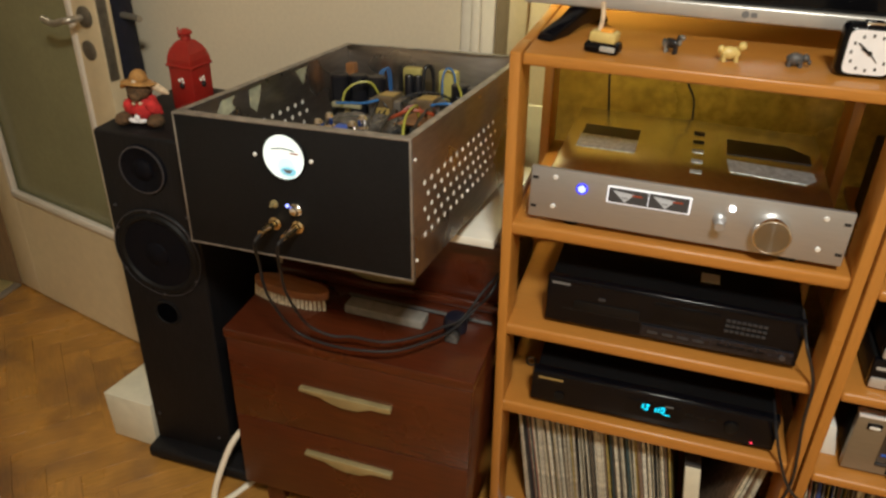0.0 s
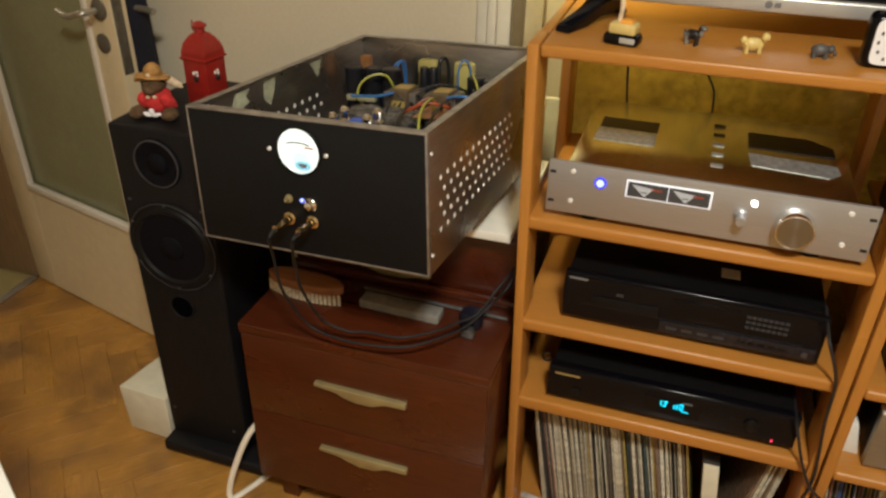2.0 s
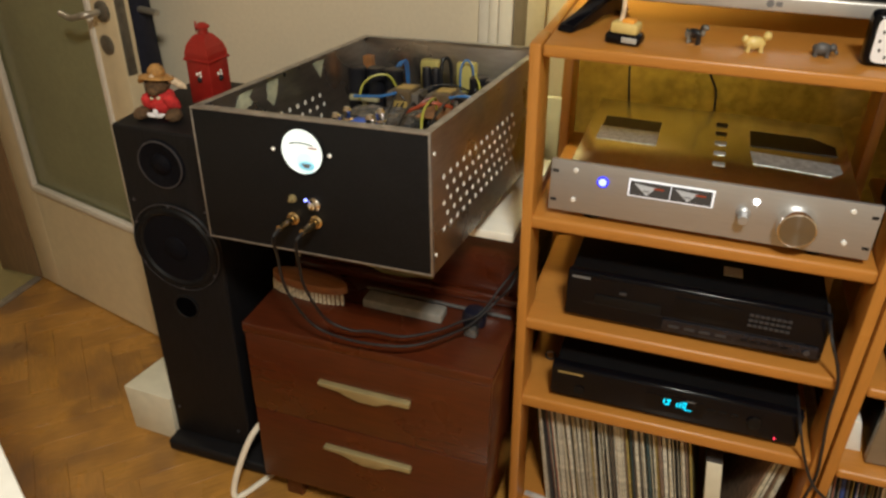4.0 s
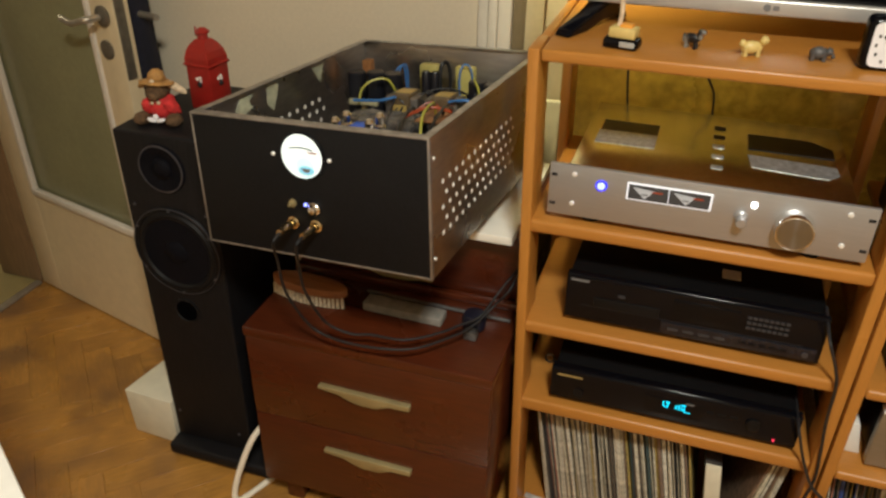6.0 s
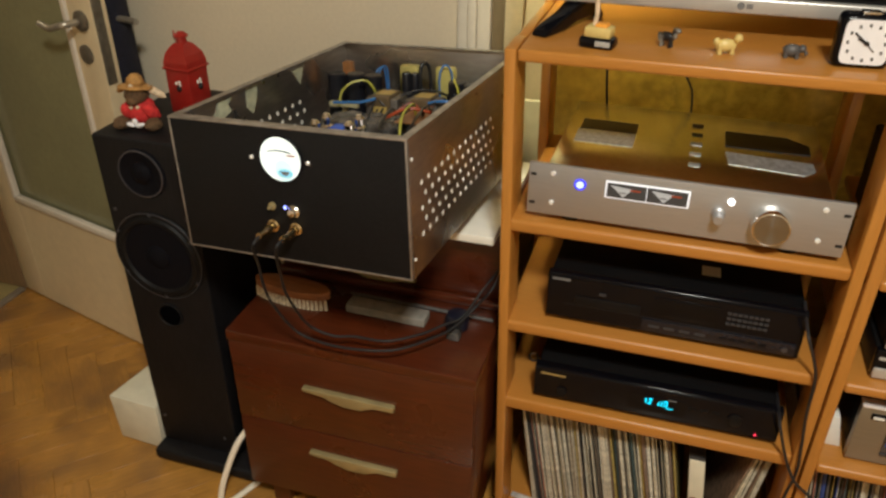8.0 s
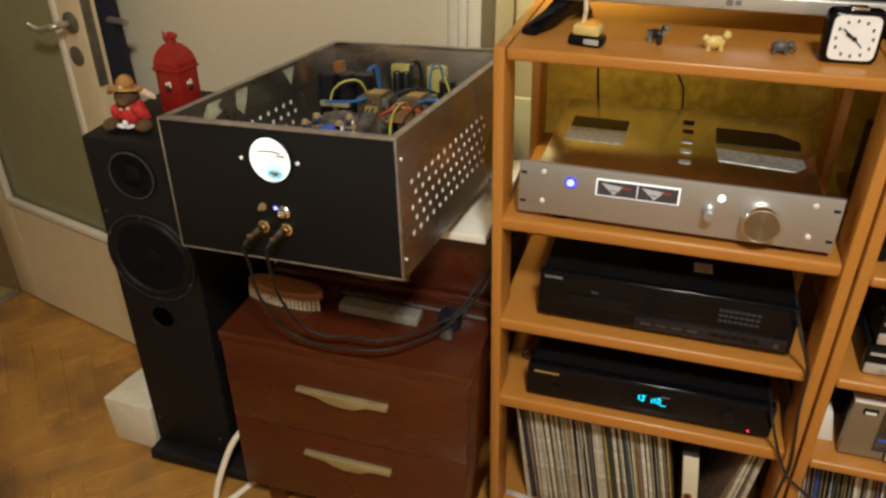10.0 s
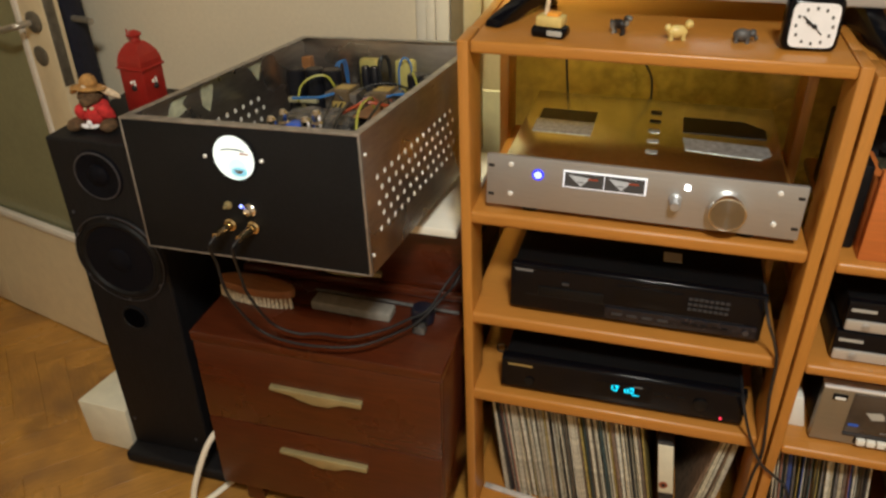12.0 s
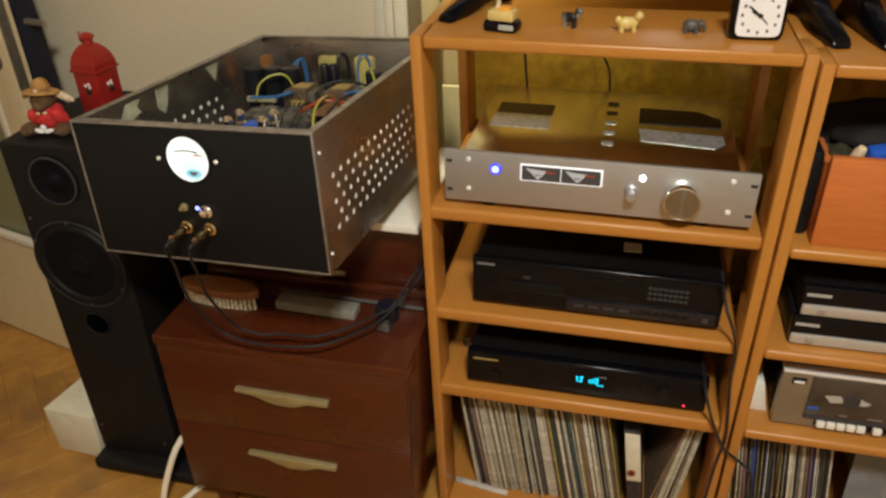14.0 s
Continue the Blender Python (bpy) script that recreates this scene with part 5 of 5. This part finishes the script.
def plush():
    mats = [FUR, STRAW, PLUSH_RED, PLUSH_CREAM, DIAL_WHITE]
    bm = bmesh.new()

    def add(i, c, r, rot=None, rough=0.15):
        old = set(bm.faces)
        bm_blob(c, r, bm, rough, 16, rot)
        for f in bm.faces:
            if f not in old:
                f.material_index = i
                f.smooth = True
    add(2, (0, 0, 0.034), (0.030, 0.026, 0.032))
    add(2, (-0.025, -0.012, 0.034), (0.013, 0.014, 0.022), (30, 10, 0))
    add(2, (0.027, -0.010, 0.036), (0.014, 0.014, 0.024), (30, -20, 0))
    add(0, (-0.034, -0.028, 0.013), (0.017, 0.022, 0.013))
    add(0, (0.036, -0.026, 0.013), (0.017, 0.022, 0.013))
    add(0, (0.0, -0.008, 0.070), (0.024, 0.023, 0.022))
    add(0, (0.0, -0.026, 0.063), (0.014, 0.012, 0.011))
    add(1, (0.0, -0.006, 0.086), (0.037, 0.031, 0.0045), (-6, 3, 0))
    add(1, (0.0, -0.004, 0.097), (0.0175, 0.0175, 0.016))
    add(4, (0.0, -0.034, 0.019), (0.006, 0.006, 0.007))
    add(4, (-0.009, -0.035, 0.013), (0.010, 0.007, 0.0045), (0, 15, 0))
    add(4, (0.011, -0.035, 0.013), (0.011, 0.007, 0.0045), (0, -15, 0))
    add(3, (-0.007, -0.026, 0.047), (0.004, 0.004, 0.004))
    add(3, (0.007, -0.025, 0.048), (0.0045, 0.004, 0.004))
    add(3, (0.036, 0.004, 0.074), (0.024, 0.009, 0.008), (0, 30, 10))
    add(1, (-0.036, 0.0, 0.078), (0.014, 0.008, 0.006), (0, -40, 0))
    add(3, (0.0, -0.024, 0.092), (0.005, 0.004, 0.005))
    return single("plush_toy", bm, mats, "small brown plush toy in a red coat and tan hat", "soft toy", m=pose(-0.7555, 0.050, 0.815, 0, 0, 8) @ Matrix.Scale(0.90, 4))


plush()
bm = bm_prism([(-0.9615, -0.012), (-0.838, -0.018), (-0.838, 0.17), (-0.932, 0.165)], 0.001, 0.130, "Z", 0.003)
for v in bm.verts:
    if v.co.z > 0.06:
        v.co.x += -0.006 if v.co.x < -0.9 else 0.003
single("white_box", bm, CARDBOARD, "white cardboard box on the floor behind the loudspeaker", "box")


# ---- on the rack tops ----
TOP = 1.0387
tv = thing("television", "flat television with a silver lower bezel on two black feet", "television", pose(0.285, 0.16, 1.0412))
part("panel", bm_box(-0.345, 0.41, 0.004, 0.05, 0.045, 0.46, 0.004), BLACK_SATIN, tv)
part("screen", bm_box(-0.335, 0.40, 0.0015, 0.005, 0.066, 0.452), SCREEN, tv)
part("bezel", bm_box(-0.346, 0.411, -0.006, 0.03, 0.036, 0.060, 0.004, 3), SILVER_PLASTIC, tv, "silver lower bezel")
part("badge", bm_turn([(0.0055, 0), (0.0055, 0.0008)], 20, (-0.004, -0.006, 0.048), "Y"), PRINT_GREY, tv, "small grey maker's badge")
part("badge", bm_box(0.004, 0.013, -0.0068, -0.005, 0.0445, 0.0515), PRINT_GREY, tv)
for jx, jy, tx, ty, drop in ((0.038, 0.19, -0.010, 0.075, 0.0025), (0.530, 0.19, 0.567, 0.045, 0.0140), (0.600, 0.19, 0.625, 0.075, 0.0140)):
    ft = bm_prism([(-0.055, 0.0), (-0.055, 0.006), (-0.03, 0.026), (-0.012, 0.040), (0.02, 0.040), (0.06, 0.024), (0.118, 0.010), (0.124, 0.004), (0.124, 0.0), (0.07, 0.0), (0.03, 0.008), (-0.03, 0.008), (-0.04, 0.0)], -0.013, 0.013, "Y", 0.003)
    f = part("foot", ft, BLACK_GLOSS, tv, "black wedge shaped foot")
    f.matrix_local = pose(jx - 0.285, jy - 0.16, -drop, 0, 0, math.degrees(math.atan2(ty - jy, tx - jx))) @ Matrix.Diagonal((1, 1, 1 + drop / 0.04, 1))


def clock():
    c = thing("alarm_clock", "square black alarm clock with a white dial", "clock", pose(0.442, 0.050, TOP, 0, 0, 3))
    part("case", bm_box(-0.037, 0.037, 0, 0.034, 0, 0.073, 0.0105, 4), BLACK_GLOSS, c)
    dial = part("dial", bm_prism([(0.0300 * math.copysign(abs(math.cos(a)) ** 0.28, math.cos(a)), 0.0365 + 0.0300 * math.copysign(abs(math.sin(a)) ** 0.28, math.sin(a))) for a in [2 * math.pi * (k + 0.5) / 48 for k in range(48)]], -0.001, 0.003, "Y"), DIAL_WHITE, c, "white dial")
    for k in range(12):
        a = radians(30 * k)
        q = 0.0235 / max(abs(math.cos(a)), abs(math.sin(a)))
        x, z = math.sin(a) * min(q, 0.0245), 0.036 + math.cos(a) * min(q, 0.0245)
        part("hour_mark", bm_box(x - 0.0016, x + 0.0016, -0.0016, -0.0008, z - 0.0022, z + 0.0022), GREY_TOY, dial)
    for ang, ln, w in ((-52, 0.021, 0.0011), (-62, 0.013, 0.0016), (135, 0.016, 0.0006)):
        dx, dz = math.sin(radians(ang)), math.cos(radians(ang))
        part("hand_pointer", bm_prism([(-dx * 0.004 - dz * w, 0.036 - dz * 0.004 + dx * w), (dx * ln - dz * w, 0.036 + dz * ln + dx * w), (dx * ln + dz * w, 0.036 + dz * ln - dx * w), (-dx * 0.004 + dz * w, 0.036 - dz * 0.004 - dx * w)], -0.0026, -0.0018, "Y"), DARK, dial, flat=True)
    part("pivot", bm_turn([(0.003, 0.0012), (0.003, 0.003)], 14, (0, 0, 0.036), "Y"), DARK, dial)
    part("light_button", bm_box(-0.012, 0.012, 0.006, 0.024, 0.071, 0.076, 0.002), CHROME, c)
    return c


clock()


def figure(name, label, mat, x, y, turn, s, body, legs, head, extra=()):
    bm = bmesh.new()
    bm_blob((0, 0, body[3]), body[:3], bm, 0.2, 14)
    for lx, ly in ((-legs[0], -legs[1]), (legs[0], -legs[1]), (-legs[0], legs[1]), (legs[0], legs[1])):
        bm_turn([(legs[2], 0), (legs[2] * 0.8, body[3] * 0.5), (legs[2] * 1.2, body[3])], 8, (lx, ly, 0), bm=bm)
    bm_blob(head[:3], head[3:], bm, 0.2, 12)
    for e in extra:
        bm_blob(e[:3], e[3:], bm, 0.1, 10)
    return single(name, bm, mat, label, "toy figure", "toy figures on the rack", m=pose(x, y, TOP, 0, 0, turn) @ Matrix.Scale(s, 4))


figure("toy_horse", "tiny black and white toy horse figure", PIEBALD, 0.182, 0.082, -30, 1.0, (0.012, 0.0055, 0.007, 0.015), (0.0075, 0.003, 0.0024), (0.015, 0, 0.026, 0.007, 0.004, 0.0045), ((0.012, 0, 0.020, 0.005, 0.004, 0.008), (-0.013, 0, 0.013, 0.003, 0.003, 0.007)))
figure("toy_animal", "tiny pale yellow toy animal figure", YELLOW_TOY, 0.266, 0.072, 15, 1.0, (0.015, 0.008, 0.009, 0.012), (0.009, 0.004, 0.0036), (0.016, 0, 0.022, 0.006, 0.006, 0.0065), ((-0.014, 0, 0.017, 0.005, 0.005, 0.006),))
figure("toy_elephant", "tiny grey toy animal figure", GREY_TOY, 0.356, 0.080, 0, 0.95, (0.013, 0.009, 0.009, 0.011), (0.008, 0.005, 0.0034), (0.014, 0, 0.014, 0.006, 0.007, 0.006), ((0.020, -0.002, 0.008, 0.003, 0.003, 0.004),))
toy = thing("toy_digger", "small yellow and black toy vehicle", "toy vehicle", pose(0.085, 0.050, TOP, 0, 0, -12) @ Matrix.Scale(1.15, 4))
part("track_unit", bm_box(-0.023, 0.023, -0.014, 0.014, 0.0, 0.014, 0.005), BLACK_GLOSS, toy)
# Highlight on the black track, put on as a pale patch
part("side_plate", bm_box(0.000, 0.020, -0.0152, -0.0138, 0.004, 0.011, 0.001), PRINT_PALE, toy, "grey highlight of the track as a pale patch")
part("cabin", bm_box(-0.017, 0.018, -0.012, 0.012, 0.0135, 0.027, 0.003), YELLOW_TOY, toy)
part("roof", bm_box(-0.004, 0.012, -0.008, 0.008, 0.026, 0.031, 0.002), ORANGE_TOY, toy)
part("mast", bm_tube([(-0.008, 0.002, 0.024), (-0.006, 0.003, 0.042), (-0.008, 0.004, 0.062)], 0.0030, 8), PLUSH_CREAM, toy)

# ---- cables at the racks ----
for pts, r in (([(0.066, 0.43, 1.01), (0.069, 0.44, 0.94), (0.070, 0.44, 0.88), (0.080, 0.43, 0.80)], 0.0024), ([(0.205, 0.43, 1.01), (0.214, 0.44, 0.94), (0.223, 0.44, 0.89), (0.240, 0.44, 0.855), (0.245, 0.43, 0.80)], 0.0022)):
    single("hanging_cable", bm_tube(pts, r, 8), CORD_BLACK, "thin black cable hanging behind the preamplifier", "cable", "cables behind the rack")
single("power_cable", bm_tube([(0.460, 0.05, 0.655), (0.467, -0.006, 0.626), (0.485, -0.010, 0.583), (0.495, -0.010, 0.544), (0.499, -0.009, 0.47), (0.507, -0.009, 0.40), (0.512, -0.009, 0.34), (0.505, -0.010, 0.27), (0.502, -0.010, 0.15), (0.51, -0.02, 0.005)], 0.0027, 8), CORD_BLACK, "black power cable running down the rack post", "cable", "cables at the posts")
single("power_cable", bm_tube([(0.462, 0.07, 0.45), (0.465, -0.006, 0.438), (0.486, -0.010, 0.376), (0.511, -0.013, 0.325), (0.547, -0.010, 0.290), (0.568, -0.010, 0.265), (0.578, -0.010, 0.205), (0.58, -0.012, 0.10), (0.59, -0.03, 0.005)], 0.0027, 8), CORD_BLACK, "black power cable running down the rack post", "cable", "cables at the posts")

# ---- white table in the near corner ----
tb = thing("side_table", "white topped side table", "table", pose(-0.454, -0.678, 0, 0, 0, math.degrees(math.atan2(-0.53, 0.85))))
part("tabletop", bm_box(-0.5, 0.22, -0.55, -0.004, 0.725, 0.75, 0.004), WHITE_PLASTIC, tb)
for x in (-0.47, 0.15):
    for y in (-0.53, -0.06):
        part("leg", bm_box(x, x + 0.035, y, y + 0.035, 0, 0.7255, 0.003), WHITE_PLASTIC, tb)

# ---- parquet blocks ----
L, WD = 0.28, 0.07
block = None
for i in range(-60, 61):
    for j in range(-12, 13):
        for turn in (0, 1):
            u, v = (L / 2, WD / 2) if turn == 0 else (-WD / 2, L / 2)
            u, v = u + i * WD + j * L, v + i * WD - j * L
            x, y = -1.0 + (u + v) * 0.7071, -0.2 + (v - u) * 0.7071
            if not (-2.45 < x < -0.45 and -0.62 < y < 0.44):
                continue
            if block is None:
                ob = part("plank", bm_box(-L / 2 + 0.0002, L / 2 - 0.0002, -WD / 2 + 0.0002, WD / 2 - 0.0002, -0.0028, 0.0, 0.0004, 1), PARQUET, floor)
                block = ob.data
            else:
                ob = new("plank", block)
                ob.parent = floor
            ob.matrix_world = pose(x, y, 0, 0, 0, -45 + 90 * turn)
